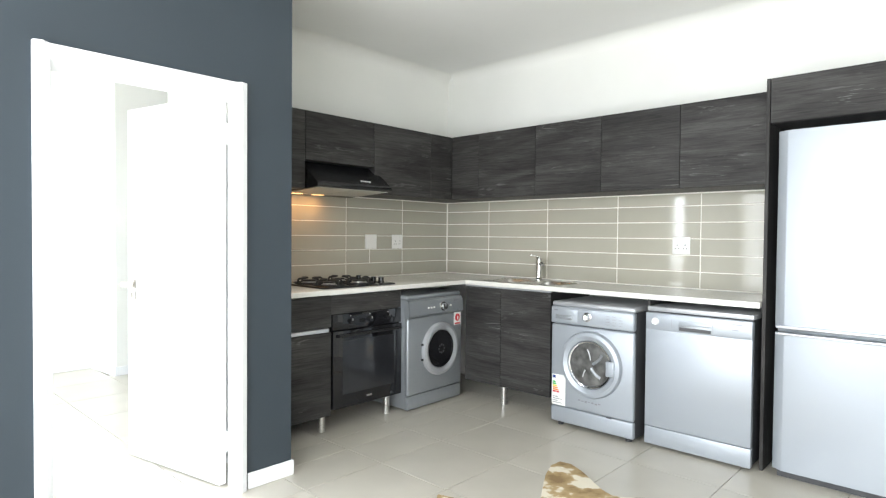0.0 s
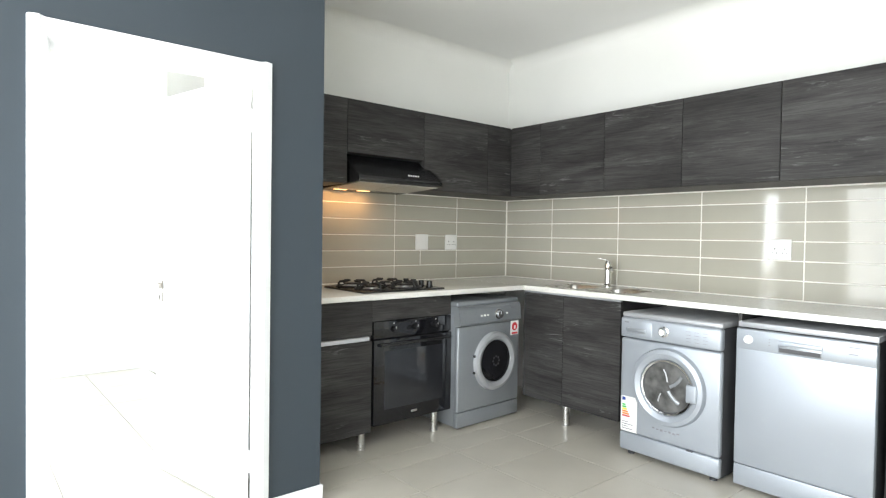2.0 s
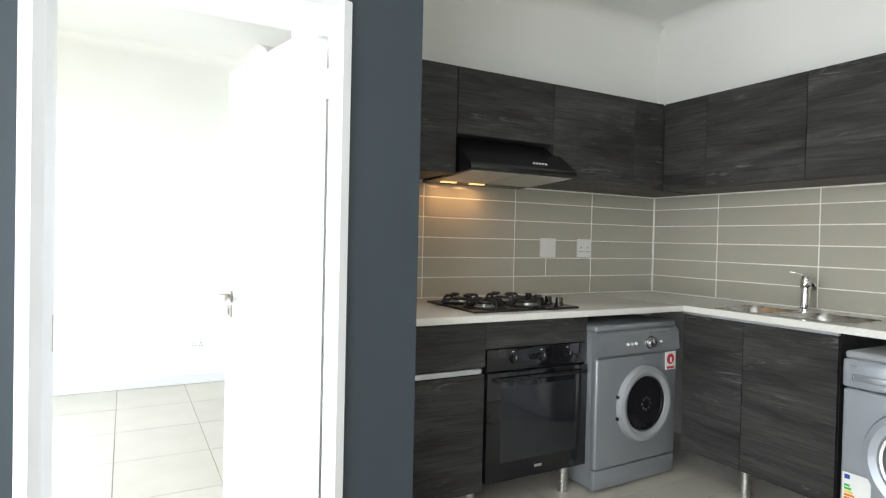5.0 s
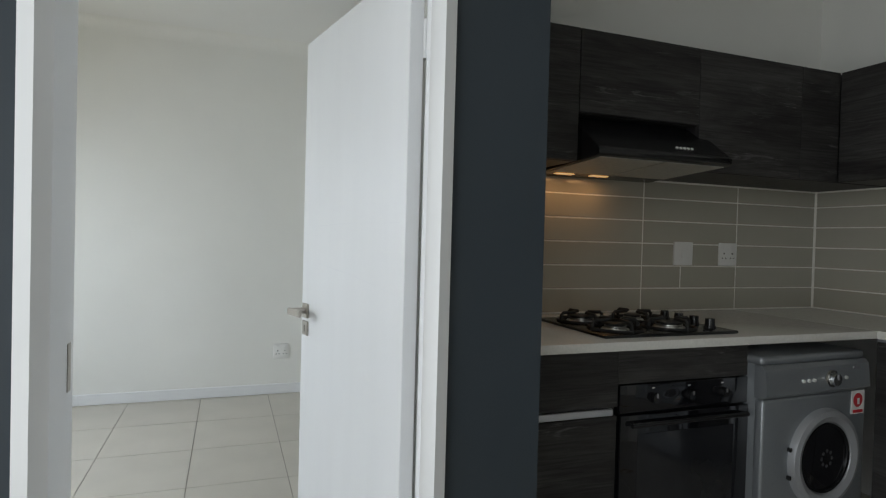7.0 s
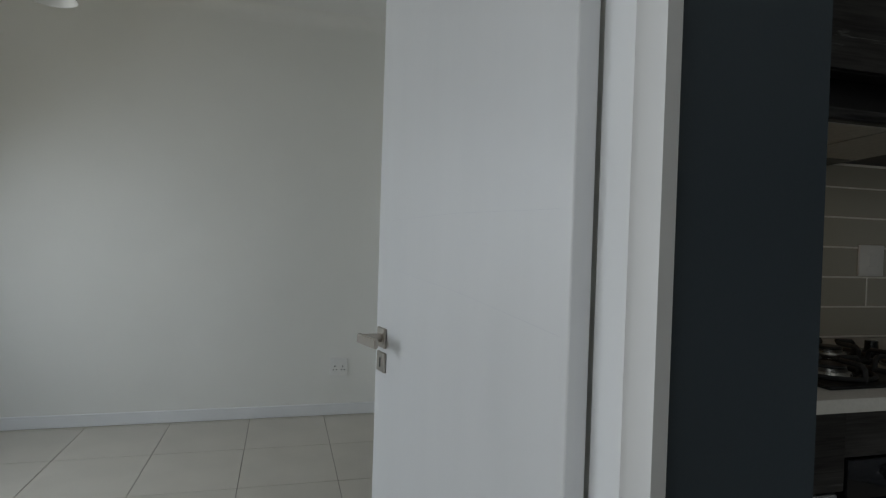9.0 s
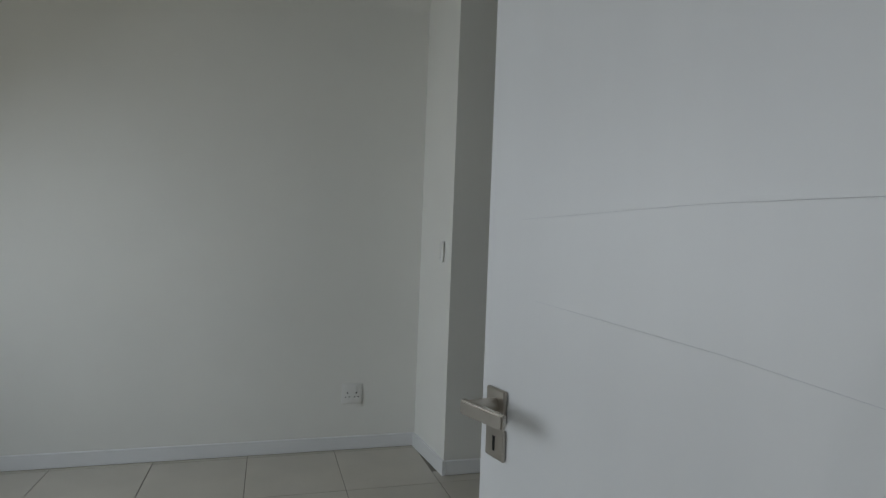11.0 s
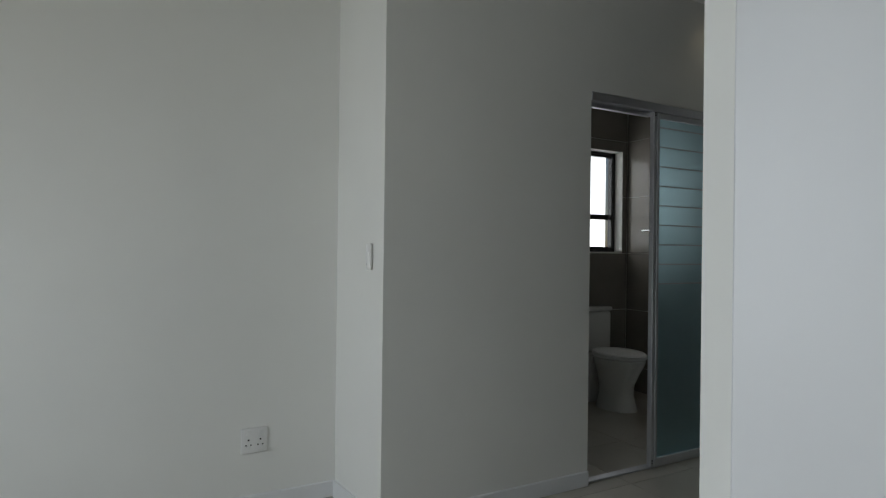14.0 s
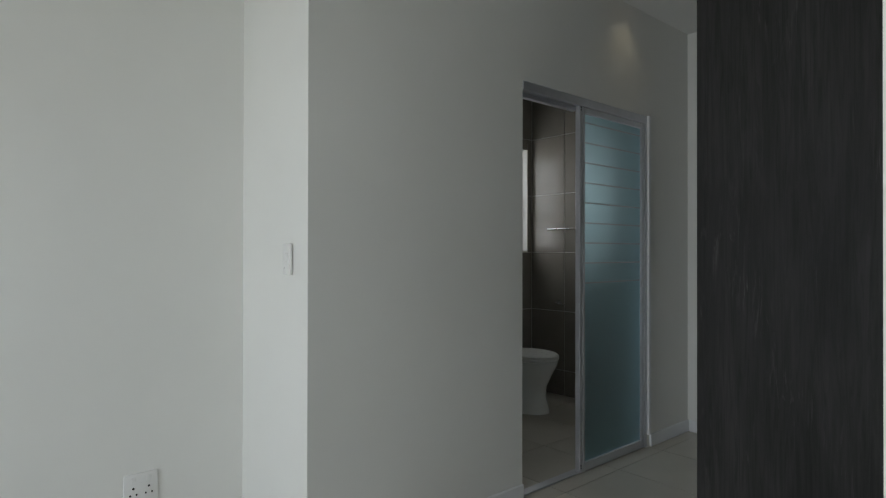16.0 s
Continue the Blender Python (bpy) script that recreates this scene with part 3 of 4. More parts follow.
def gas_hob():
    h = thing("gas_hob", "black four-burner gas hob with cast iron grates", "hob", at=pose(-1.865, -0.668, 0.92))
    W, D = 0.61, 0.47
    part("plate", box(0, W, 0, D, 0, 0.012, 0.005, 2), BLACK, h, "black enamel hob plate")
    spots = [(0.13, 0.12, 0.040), (0.13, 0.34, 0.050), (0.38, 0.12, 0.050), (0.38, 0.34, 0.036)]
    for x, y, r in spots:
        m = Matrix.Translation((x, y, 0.012))
        b = part("burner", ring([(r + 0.012, 0), (r + 0.01, 0.006), (r, 0.008), (r, 0.016)], 28, m=m), STEEL, h, "aluminium burner ring")
        part("burner_cap", ring([(r - 0.003, 0.0165), (r, 0.020), (r - 0.003, 0.025), (0, 0.026)], 28, m=m), IRON, b, "black enamel burner cap")
    for x, y, r in spots:
        g = bmesh.new()
        for k in range(4):
            c, sn = ((1, 0), (0, 1), (-1, 0), (0, -1))[k]
            pts = [(x + c * 0.098, y + sn * 0.098, 0.010), (x + c * 0.096, y + sn * 0.096, 0.040), (x + c * 0.088, y + sn * 0.088, 0.048), (x + c * 0.030, y + sn * 0.030, 0.050)]
            tube(pts, 0.0068, 8, bm=g)
        tube([(x + 0.098 * math.cos(2 * math.pi * q / 24), y + 0.098 * math.sin(2 * math.pi * q / 24), 0.0175) for q in range(25)], 0.0055, 6, bm=g)
        part("grate", g, IRON, h, "cast iron pan support")
    for i in range(4):
        m = Matrix.Translation((0.555, 0.09 + i * 0.085, 0.012))
        k = ring([(0.023, 0), (0.022, 0.006), (0.019, 0.008), (0.0175, 0.036), (0, 0.038)], 22, m=m)
        part("knob", k, BLACK, h, "black control knob")


gas_hob()


def extractor_hood():
    h = thing("extractor_hood", "black slimline extractor hood with two lit lamps", "extractor hood")
    x0, x1 = -1.815, -1.172
    out = [(-0.02, 1.763), (-0.325, 1.763), (-0.335, 1.755), (-0.520, 1.618), (-0.53, 1.608), (-0.53, 1.588), (-0.523, 1.582), (-0.02, 1.555)]
    bm = prism(out, "x", x0, x1)
    bmesh.ops.bevel(bm, geom=list(bm.edges), offset=0.003, segments=1, affect="EDGES")
    part("body", bm, BLACK, h, "black enamel hood body")
    for a, b in ((x0 + 0.02, (x0 + x1) / 2 - 0.006), ((x0 + x1) / 2 + 0.006, x1 - 0.02)):
        f = prism([(-0.505, 1.5805), (-0.15, 1.5621), (-0.15, 1.559), (-0.505, 1.5775)], "x", a, b)
        part("grease_filter", f, FILTER, h, "grey metal mesh grease filter")
    for i in range(5):
        m = pose(-1.42 + i * 0.019, -0.487, 1.6432, 36.5, 0, 0)
        part("button", ring([(0.0065, -0.002), (0.0065, 0.004), (0, 0.0045)], 12, m=m), PLASTIC, h, "small pale button")
    for x in (-1.70, -1.52):
        part("lamp_lens", box(x - 0.045, x + 0.045, -0.118, -0.088, 1.5562, 1.5605, 0.0015, 1), LAMP, h, "glowing warm lamp lens")
        d = bpy.data.lights.new("hood_lamp", "AREA")
        d.shape, d.size, d.size_y, d.energy, d.color = "RECTANGLE", 0.08, 0.05, 0.55, (1.0, 0.52, 0.20)
        lo = new("hood_lamp", d)
        lo.matrix_world = look((x, -0.105, 1.549), (x, -0.07, 1.0))


extractor_hood()


def front_panel(w, z0, z1, y0, y1, bev=0.012):
    return box(0, w, y0, y1, z0, z1, bev, 3)


def porthole(parent, cx, cz, r, y, rim, glassm, rim2):
    m = pose(cx, y, cz, 90, 0, 0)
    d = part("door", ring([(r * 0.70, 0.004), (r * 0.74, 0.022), (r * 0.86, 0.032), (r * 0.96, 0.026), (r, 0.008), (r, -0.002), (r * 0.7, -0.002), (r * 0.70, 0.004)], 56, m=m, caps=False), rim, parent, "round door ring")
    part("inner_ring", ring([(r * 0.64, 0.006), (r * 0.655, 0.018), (r * 0.70, 0.020), (r * 0.715, 0.006)], 56, m=m, caps=False), rim2, d, "chrome inner ring")
    return d, m


def washing_machine():
    w, h, dep = 0.585, 0.835, 0.56
    a = thing("washing_machine", "silver front-loading washing machine with energy sticker", "washing machine", at=facing_west(-0.665, -1.578))
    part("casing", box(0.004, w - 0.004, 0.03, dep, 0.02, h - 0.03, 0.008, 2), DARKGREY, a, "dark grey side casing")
    part("top", box(0, w, 0.012, dep, h - 0.032, h, 0.012, 3), SILVER, a, "silver worktop lid")
    bm = box(0, w, 0.004, 0.045, 0.135, 0.685, 0.014, 3)
    part("front_panel", bm, SILVER_PALE, a)
    cp = part("control_panel", box(0, w, -0.004, 0.045, 0.69, h - 0.030, 0.012, 3), SILVER_PALE, a, "silver control panel")
    part("kick_plate", box(0, w, 0.006, 0.045, 0.028, 0.132, 0.012, 3), SILVER_PALE, a, "silver kick plate")
    part("kick_slot", box(w * 0.70, w * 0.76, 0.003, 0.008, 0.128, 0.134), DARKGREY, a)
    dr = part("detergent_drawer", box(0.03, 0.20, -0.0065, 0.0, 0.705, 0.79, 0.004, 2), SILVER_PALE, cp)
    part("drawer_grip", box(0.042, 0.165, -0.0075, -0.005, 0.722, 0.748, 0.006, 2), SILVER_DARK, dr, "grey recessed grip")
    part("drawer_badge", box(0.03, 0.055, -0.0075, -0.0055, 0.775, 0.783), GREYPRINT, dr)
    k = part("dial", ring([(0.030, 0.0), (0.029, 0.004), (0.023, 0.006), (0.021, 0.026), (0, 0.028)], 32, m=pose(0.272, -0.004, 0.75, 90, 0, 0)), CHROME, cp, "silver programme dial")
    part("dial_face", ring([(0.017, 0.0285), (0.0, 0.029)], 24, m=pose(0.272, -0.004, 0.75, 90, 0, 0)), PLASTIC, k)
    for i in range(3):
        for j in range(4):
            part("print_bar", box(0.40 + i * 0.045, 0.425 + i * 0.045, -0.0048, -0.0035, 0.715 + j * 0.018, 0.7175 + j * 0.018), GREYPRINT, cp)
    d, m = porthole(a, 0.298, 0.448, 0.215, 0.004, SILVER_PALE, DOORGLASS, CHROME)
    bowl = part("door_glass", ring([(0.148, 0.012), (0.140, 0.004), (0.128, 0.001), (0.126, 0.003), (0.10, 0.006), (0.05, 0.009), (0, 0.010)], 48, m=m), mat("smoky_bowl_glass", (0.10, 0.10, 0.098), 0.14, 0.0, scale=16, var=0.55, rvar=0.05), d, "smoky bowl-shaped door glass over a steel drum")
    part("gasket", ring([(0.128, 0.004), (0.136, 0.014), (0.146, 0.012)], 48, m=m, caps=False), DARKGREY, d, "dark rubber gasket")
    dm = bmesh.new()
    for i in range(30):
        t = 2 * math.pi * i / 30
        for rr in (0.088, 0.099, 0.110):
            if math.cos(t) < 0.2:
                ring([(0.0032, 0.0), (0.0, 0.0012)], 6, bm=dm, m=m @ Matrix.Translation((rr * math.cos(t), rr * math.sin(t), 0.0062)))
    part("drum_holes", dm, BLACK, bowl, "dark drum holes")
    for k, (a0, r0, r1, wd) in enumerate(((0.35, 0.02, 0.112, 0.010), (1.5, 0.03, 0.10, 0.006), (-1.15, 0.02, 0.105, 0.011), (-2.3, 0.05, 0.10, 0.006))):
        pts = [m @ Vector((q * math.cos(a0 + 4.0 * (q - r0)), q * math.sin(a0 + 4.0 * (q - r0)), 0.008)) for q in (r0, (2 * r0 + r1) / 3, (r0 + 2 * r1) / 3, r1)]
        part("drum_rib", tube(pts, wd, 10), SILVER_DARK if k % 2 == 0 else SILVER, bowl, "pale drum rib")
    # black crescent puts the shade at the drum's edge into solid colour
    part("drum_shadow_gap", tube([m @ Vector((0.118 * math.cos(q), 0.118 * math.sin(q), 0.004)) for q in [0.5 + 0.12 * i for i in range(18)]], 0.006, 8), BLACK, bowl)
    part("door_grip", box(0.415, 0.308 + 0.165, -0.030, -0.012, 0.395, 0.492, 0.008, 3), SILVER_PALE, d, "recessed door grip")
    st = part("energy_sticker", box(0.012, 0.115, 0.0008, 0.0035, 0.142, 0.345), PAPER, a, "white energy label with coloured bars")
    part("sticker_flag", box(0.02, 0.04, -0.0006, 0.0006, 0.32, 0.338), NAVY, st)
    for i, mm in enumerate((GREEN, GREEN, YELLOW, ORANGE, ORANGE, RED)):
        part("energy_bar", box(0.02, 0.04 + i * 0.006, -0.0006, 0.0006, 0.290 - i * 0.013, 0.299 - i * 0.013), mm, st)
    for i in range(4):
        part("print_bar", box(0.02, 0.09 - (i % 2) * 0.03, -0.0006, 0.0006, 0.155 + i * 0.013, 0.159 + i * 0.013), GREYPRINT, st)
    for i in range(7):
        part("scuff_print", box(0.21 + i * 0.024, 0.225 + i * 0.024, 0.0022, 0.0045, 0.200 - (i % 3) * 0.003, 0.207 - (i % 2) * 0.003), GREYPRINT, a)
    for x in (0.05, w - 0.05):
        for y in (0.06, dep - 0.06):
            part("foot", ring([(0.02, 0), (0.02, 0.012), (0.012, 0.014), (0.012, 0.03)], 14, m=Matrix.Translation((x, y, 0))), DARKGREY, a)


washing_machine()


def dryer():
    w, h, dep = 0.60, 0.835, 0.54
    a = thing("tumble_dryer", "grey-silver tumble dryer with dark round door", "tumble dryer", at=pose(-1.182, -0.727, 0, 0, 0, 2))
    part("casing", box(0.004, w - 0.004, 0.03, dep, 0.015, h - 0.03, 0.01, 2), SILVER_DARK, a)
    part("top", box(0, w, 0.015, dep, h - 0.036, h, 0.014, 3), SILVER_DARK, a, "grey lid")
    part("front_panel", box(0, w, 0.004, 0.045, 0.115, 0.672, 0.012, 3), SILVER_DARK, a)
    out = [(0.045, 0.676), (0.004, 0.676), (-0.012, 0.69), (-0.002, h - 0.05), (0.012, h - 0.034), (0.045, h - 0.034)]
    cp = part("control_panel", prism(out, "x", 0.0, w), SILVER_DARK, a, "grey sloping control panel")
    part("kick_plate", box(0, w, 0.006, 0.045, 0.012, 0.112, 0.01, 2), SILVER_DARK, a)
    k = part("dial", ring([(0.036, 0.0), (0.034, 0.006), (0.026, 0.008), (0.024, 0.026), (0, 0.028)], 32, m=pose(0.365, -0.008, 0.735, 90, 0, 0)), CHROME, cp, "silver dial")
    part("dial_mark", box(0.362, 0.368, -0.038, -0.034, 0.735, 0.757), GREYPRINT, k)
    for x in (0.20, 0.23, 0.26, 0.45):
        part("button", ring([(0.007, -0.002), (0.007, 0.006), (0, 0.007)], 14, m=pose(x, -0.009, 0.735, 90, 0, 0)), PLASTIC, cp)
    part("badge", box(0.50, 0.54, -0.006, 0.0, 0.765, 0.775), GREYPRINT, cp)
    d, m = porthole(a, 0.34, 0.418, 0.198, 0.004, SILVER, BLACKGLASS, BLACK)
    part("door_glass", ring([(0.137, 0.010), (0.12, 0.014), (0.06, 0.020), (0, 0.022)], 48, m=m), BLACKGLASS, d, "black door cover")
    g = bmesh.new()
    for i in range(8):
        t = 2 * math.pi * i / 8
        ring([(0.008, 0.0), (0.0, 0.003)], 10, bm=g, m=m @ Matrix.Translation((0.03 * math.cos(t), 0.03 * math.sin(t), 0.021)))
    part("vent_dots", g, DARKGREY, d, "small raised dots")
    for z in (0.36, 0.47):
        part("hinge", box(0.137, 0.149, -0.012, 0.004, z - 0.008, z + 0.008, 0.002, 1), BLACK, d)
    st = part("warning_sticker", box(0.505, 0.585, 0.0008, 0.0035, 0.575, 0.672), PAPER, a, "white sticker with a red round mark")
    part("red_disc", ring([(0.029, 0.0), (0.0, 0.0012)], 24, m=pose(0.545, 0.0008, 0.632, 90, 0, 0)), RED, st)
    part("white_mark", box(0.539, 0.551, -0.0022, -0.0006, 0.615, 0.64), PAPER, st)
    part("red_bar", box(0.515, 0.575, -0.0006, 0.0006, 0.58, 0.592), RED, st)


dryer()


def dishwasher():
    w, h, dep = 0.594, 0.85, 0.56
    a = thing("dishwasher", "silver freestanding dishwasher, door closed", "dishwasher", at=facing_west(-0.61, -2.212))
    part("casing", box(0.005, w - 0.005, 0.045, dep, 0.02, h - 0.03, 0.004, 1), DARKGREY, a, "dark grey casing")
    part("top", box(0, w, 0.02, dep, h - 0.028, h, 0.004, 2), SILVER, a)
    door = part("door", box(0, w, 0.0, 0.04, 0.128, h - 0.033, 0.006, 2), SILVER_PALE, a)
    cp = part("control_panel", box(0.001, w - 0.001, -0.003, 0.03, 0.715, h - 0.034, 0.005, 2), SILVER_PALE, door, "silver control strip")
    part("kick_plate", box(0, w, 0.004, 0.04, 0.018, 0.124, 0.004, 2), SILVER_PALE, a, "silver kick plate")
    part("handle_recess", box(0.20, 0.385, -0.0055, -0.002, 0.722, 0.775, 0.004, 2), SILVER_DARK, cp, "recessed grip")
    part("grip_bar", box(0.198, 0.387, -0.010, -0.003, 0.757, 0.779, 0.004, 2), SILVER_PALE, cp)
    # dark strip colours in the shade of the grip; no slot is cut
    part("grip_shadow_slot", box(0.204, 0.38, -0.0062, -0.0050, 0.726, 0.745, 0.0005, 1), DARKGREY, cp)
    k = part("dial", ring([(0.022, 0), (0.021, 0.004), (0.017, 0.006), (0.016, 0.018), (0, 0.02)], 28, m=pose(0.06, -0.003, 0.765, 90, 0, 0)), PLASTIC, cp, "white dial")
    for i in range(3):
        part("indicator", box(0.155, 0.163, -0.0042, -0.0025, 0.748 + i * 0.014, 0.752 + i * 0.014), GREYPRINT, cp)
    for i in range(2):
        part("print_bar", box(0.49, 0.545 - i * 0.02, -0.0042, -0.0025, 0.79 - i * 0.03, 0.795 - i * 0.03), GREYPRINT, cp)
    for x in (0.05, w - 0.05):
        for y in (0.07, dep - 0.06):
            part("foot", ring([(0.018, 0), (0.018, 0.022)], 12, m=Matrix.Translation((x, y, 0))), DARKGREY, a)


dishwasher()
tagged(part("divider_panel", box(-0.535, -0.03, -2.206, -2.190, 0, 0.886, 0.001, 1), WOODZ), "dark wooden panel between washing machine and dishwasher", "panel")
tagged(part("end_panel", box(-0.535, -0.003, -2.848, -2.830, 0, 2.125, 0.001, 1), WOODZ), "tall charcoal side panel beside the fridge", "panel")
wall_cabinet(facing_west(-0.535, -2.8495, 1.885), 0.74, 0.24, 0.53, [0.74], "wall cabinets", "wide charcoal cabinet above the fridge")
tagged(part("end_panel", box(-0.535, -0.003, -3.608, -3.590, 0, 2.125, 0.001, 1), WOODZ), "tall charcoal side panel beside the fridge", "panel")


def fridge():
    w, h, dep = 0.60, 1.83, 0.57
    a = thing("fridge_freezer", "tall silver two-door fridge freezer", "fridge", at=facing_west(-0.59, -2.900))
    part("body", box(0.004, w - 0.004, 0.065, dep, 0.03, h - 0.01, 0.008, 2), SILVER_DARK, a)
    out = [(0.003, 0.06), (0, 0.055), (0, 0.034), (0.005, 0.027), (0.046, 0.002), (0.054, 0), (w - 0.054, 0), (w - 0.046, 0.002), (w - 0.005, 0.027), (w, 0.034), (w, 0.055), (w - 0.003, 0.06)]
    doors = []
    for name, z0, z1, text in (("upper_door", 0.80, h, "silver upper door"), ("lower_door", 0.045, 0.772, "silver freezer door")):
        bm = prism(out, "z", z0, z1)
        rim = [e for e in bm.edges if abs(e.verts[0].co.z - e.verts[1].co.z) < 1e-6]
        bmesh.ops.bevel(bm, geom=rim, offset=0.0015, segments=2, affect="EDGES")
        doors.append(part(name, bm, SILVER_PALE, a, text))
    up, lo = doors
    for d, z0, z1 in ((up, 0.798, 0.812), (lo, 0.762, 0.776)):
        part("grip", box(0.012, w - 0.012, -0.016, 0.02, z0, z1, 0.005, 2), ALU, d, "aluminium grip rail")
    part("badge", box(0.27, 0.345, -0.0015, 0.001, 1.705, 1.72, 0.0006, 1), ALU, up)
    part("plinth", box(0.02, w - 0.02, 0.05, 0.09, 0.0, 0.05), DARKGREY, a)


fridge()


# ---- switches and sockets ----
def outlet(at, sockets, label, name="wall_socket", w=0.12, h=0.118):
    s = thing(name, label, "socket" if sockets else "switch", at=at)
    part("plate", box(-w / 2, w / 2, -0.010, 0, -h / 2, h / 2, 0.004, 2), PLASTIC, s)
    if sockets:
        for x in (-0.027, 0.027):
            for dx, dz in ((0, 0.012), (-0.011, -0.012), (0.011, -0.012)):
                r = 0.0042 if dz > 0 else 0.0034
                part("pin_hole", ring([(r, -0.0005), (r, 0.0012), (0, 0.0013)], 10, m=pose(x + dx, -0.010, dz - 0.008, 90, 0, 0)), BLACK, s)
            part("rocker", box(x - 0.008, x + 0.008, -0.013, -0.009, 0.026, 0.046, 0.001, 1), PLASTIC, s)
    else:
        part("rocker", box(-0.014, 0.014, -0.0135, -0.009, -0.022, 0.022, 0.002, 1), PLASTIC, s)
    return s


outlet(pose(-0.938, -0.0096, 1.212), 0, "white isolator switch on the tiled backsplash", "wall_switch")
outlet(pose(-0.645, -0.0096, 1.212), 1, "white double socket on the tiled backsplash")
outlet(facing_west(-0.0096, -2.19, 1.212), 1, "white double socket on the tiled backsplash")
outlet(pose(-2.69, BY1, 0.335), 1, "white double socket low on the bedroom wall")
outlet(pose(RX + 0.0325, 2.025, 1.205, 0, 0, -94.9), 0, "white light switch on the return wall", "wall_switch", 0.075, 0.12)


# ---- rug ----
def cowhide():
    bm = bmesh.new()
    n = 120
    top, low = [], []
    for i in range(n):
        t = 2 * math.pi * i / n
        r = 0.62 + 0.10 * math.cos(2 * t)
        for c, wdt, amp in ((0.68, 0.17, 0.48), (1.48, 0.12, 0.40), (2.4, 0.2, 0.25), (4.05, 0.22, 0.32), (5.3, 0.20, 0.30), (0.0, 0.3, 0.12), (3.14, 0.16, 0.22)):
            dlt = (t - c + math.pi) % (2 * math.pi) - math.pi
            r += amp * math.exp(-(dlt / wdt) ** 2)
        r += 0.02 * noise.noise(Vector((math.cos(t) * 4, math.sin(t) * 4, 0)))
        top.append((r * math.cos(t), r * math.sin(t)))
    rows = []
    for f, z in ((1.0, 0.001), (0.995, 0.005), (0.9, 0.006), (0.6, 0.006), (0.3, 0.006)):
        rows.append([bm.verts.new((x * f, y * f, z + 0.001 * noise.noise(Vector((x * f * 6, y * f * 6, 1))))) for x, y in top])
    for a, b in zip(rows, rows[1:]):
        for i in range(n):
            bm.faces.new((a[i], a[(i + 1) % n], b[(i + 1) % n], b[i]))
    bm.faces.new(rows[-1])
    bmesh.ops.recalc_face_normals(bm, faces=bm.faces)
    ob = part("cowhide_rug", bm, HIDE)
    ob.matrix_basis = pose(-2.08, -2.70, 0.002, 0, 0, 0)
    tagged(ob, "brown and white cowhide rug lying on the tiled floor", "rug")


cowhide()


# ---- bedroom ----
def pendant():
    p = thing("pendant_lamp", "white bell-shaped glass pendant lamp on a cord", "ceiling lamp", at=pose(-4.09, 1.2, 0))
    part("ceiling_rose", ring([(0.05, H - 0.03), (0.05, H - 0.004), (0.0, H - 0.0035)], 24), PLASTIC, p)
    part("cord", tube([(0, 0, 2.40), (0, 0, H - 0.02)], 0.004, 8), PLASTIC, p)
    part("shade", ring([(0.025, 2.42), (0.03, 2.41), (0.05, 2.36), (0.08, 2.29), (0.105, 2.235), (0.101, 2.235), (0.076, 2.288), (0.046, 2.355), (0.02, 2.405)], 40), SHADE, p, "white glass bell shade")


pendant()


def wardrobe():
    w = thing("built_in_wardrobe", "dark charcoal wood-look built-in wardrobe", "wardrobe")
    x0, x1, y0, y1, top = -1.385, 0.651, YH + 0.002, 0.855, 2.70
    part("side_panel", box(x0, x0 + 0.02, y0, y1, 0, top, 0.001, 1), WARDROBE_WOOD_SHADED, w)
    part("carcass", box(x0 + 0.021, x1, y0, y1 - 0.025, 0.02, top - 0.01), CARCASS, w)
    n = 4
    for i in range(n):
        a = x0 + 0.022 + i * (x1 - x0 - 0.022) / n
        b = x0 + 0.022 + (i + 1) * (x1 - x0 - 0.022) / n
        part("door", box(a + 0.0015, b - 0.0015, y1 - 0.022, y1 - 0.003, 0.06, top - 0.003, 0.001, 1), WARDROBE_WOOD_SHADED, w)
    part("plinth", box(x0 + 0.022, x1, y1 - 0.07, y1 - 0.05, 0, 0.058), WARDROBE_WOOD_SHADED, w)


wardrobe()


def window(name, axis, a, b, z0, z1, c, depth, mullions, bar, label, transom=None):
    """A framed window in an opening. axis x: runs along x at y = c; axis y: along y at x = c."""
    w = thing(name, label, "window", kind="structure")
    fm = BLACK if bar else ALU

    def bx(p, q, zz0, zz1, dd=depth):
        return box(p, q, c - dd / 2, c + dd / 2, zz0, zz1, 0.002, 1) if axis == "x" else box(c - dd / 2, c + dd / 2, p, q, zz0, zz1, 0.002, 1)
    t = 0.045
    part("window_frame", bx(a, b, z0, z0 + t), fm, w)
    part("window_frame", bx(a, b, z1 - t, z1), fm, w)
    xs = [a] + list(mullions) + [b]
    for i, p in enumerate(xs):
        q0 = p if i == 0 else (p - t if i == len(xs) - 1 else p - t / 2)
        part("window_frame", bx(q0, q0 + t, z0 + t, z1 - t), fm, w)
    if transom:
        part("transom", bx(a + t, b - t, transom - t / 2, transom + t / 2, depth * 0.8), fm, w)
    for p, q in zip(xs, xs[1:]):
        g = part("pane", bx(p + 0.02, q - 0.02, z0 + 0.02, z1 - 0.02, 0.006), PANE, w)
        g.visible_shadow = False


window("window_1", "y", -0.4, 1.8, 0.7, 2.2, BX0 - 0.09, 0.05, (0.33, 1.07), False, "wide aluminium bedroom window")
window("window_2", "y", -5.2, -1.12, 0.0, 2.35, WEST - 0.10, 0.06, (-3.93, -2.67), False, "wide aluminium sliding balcony door")
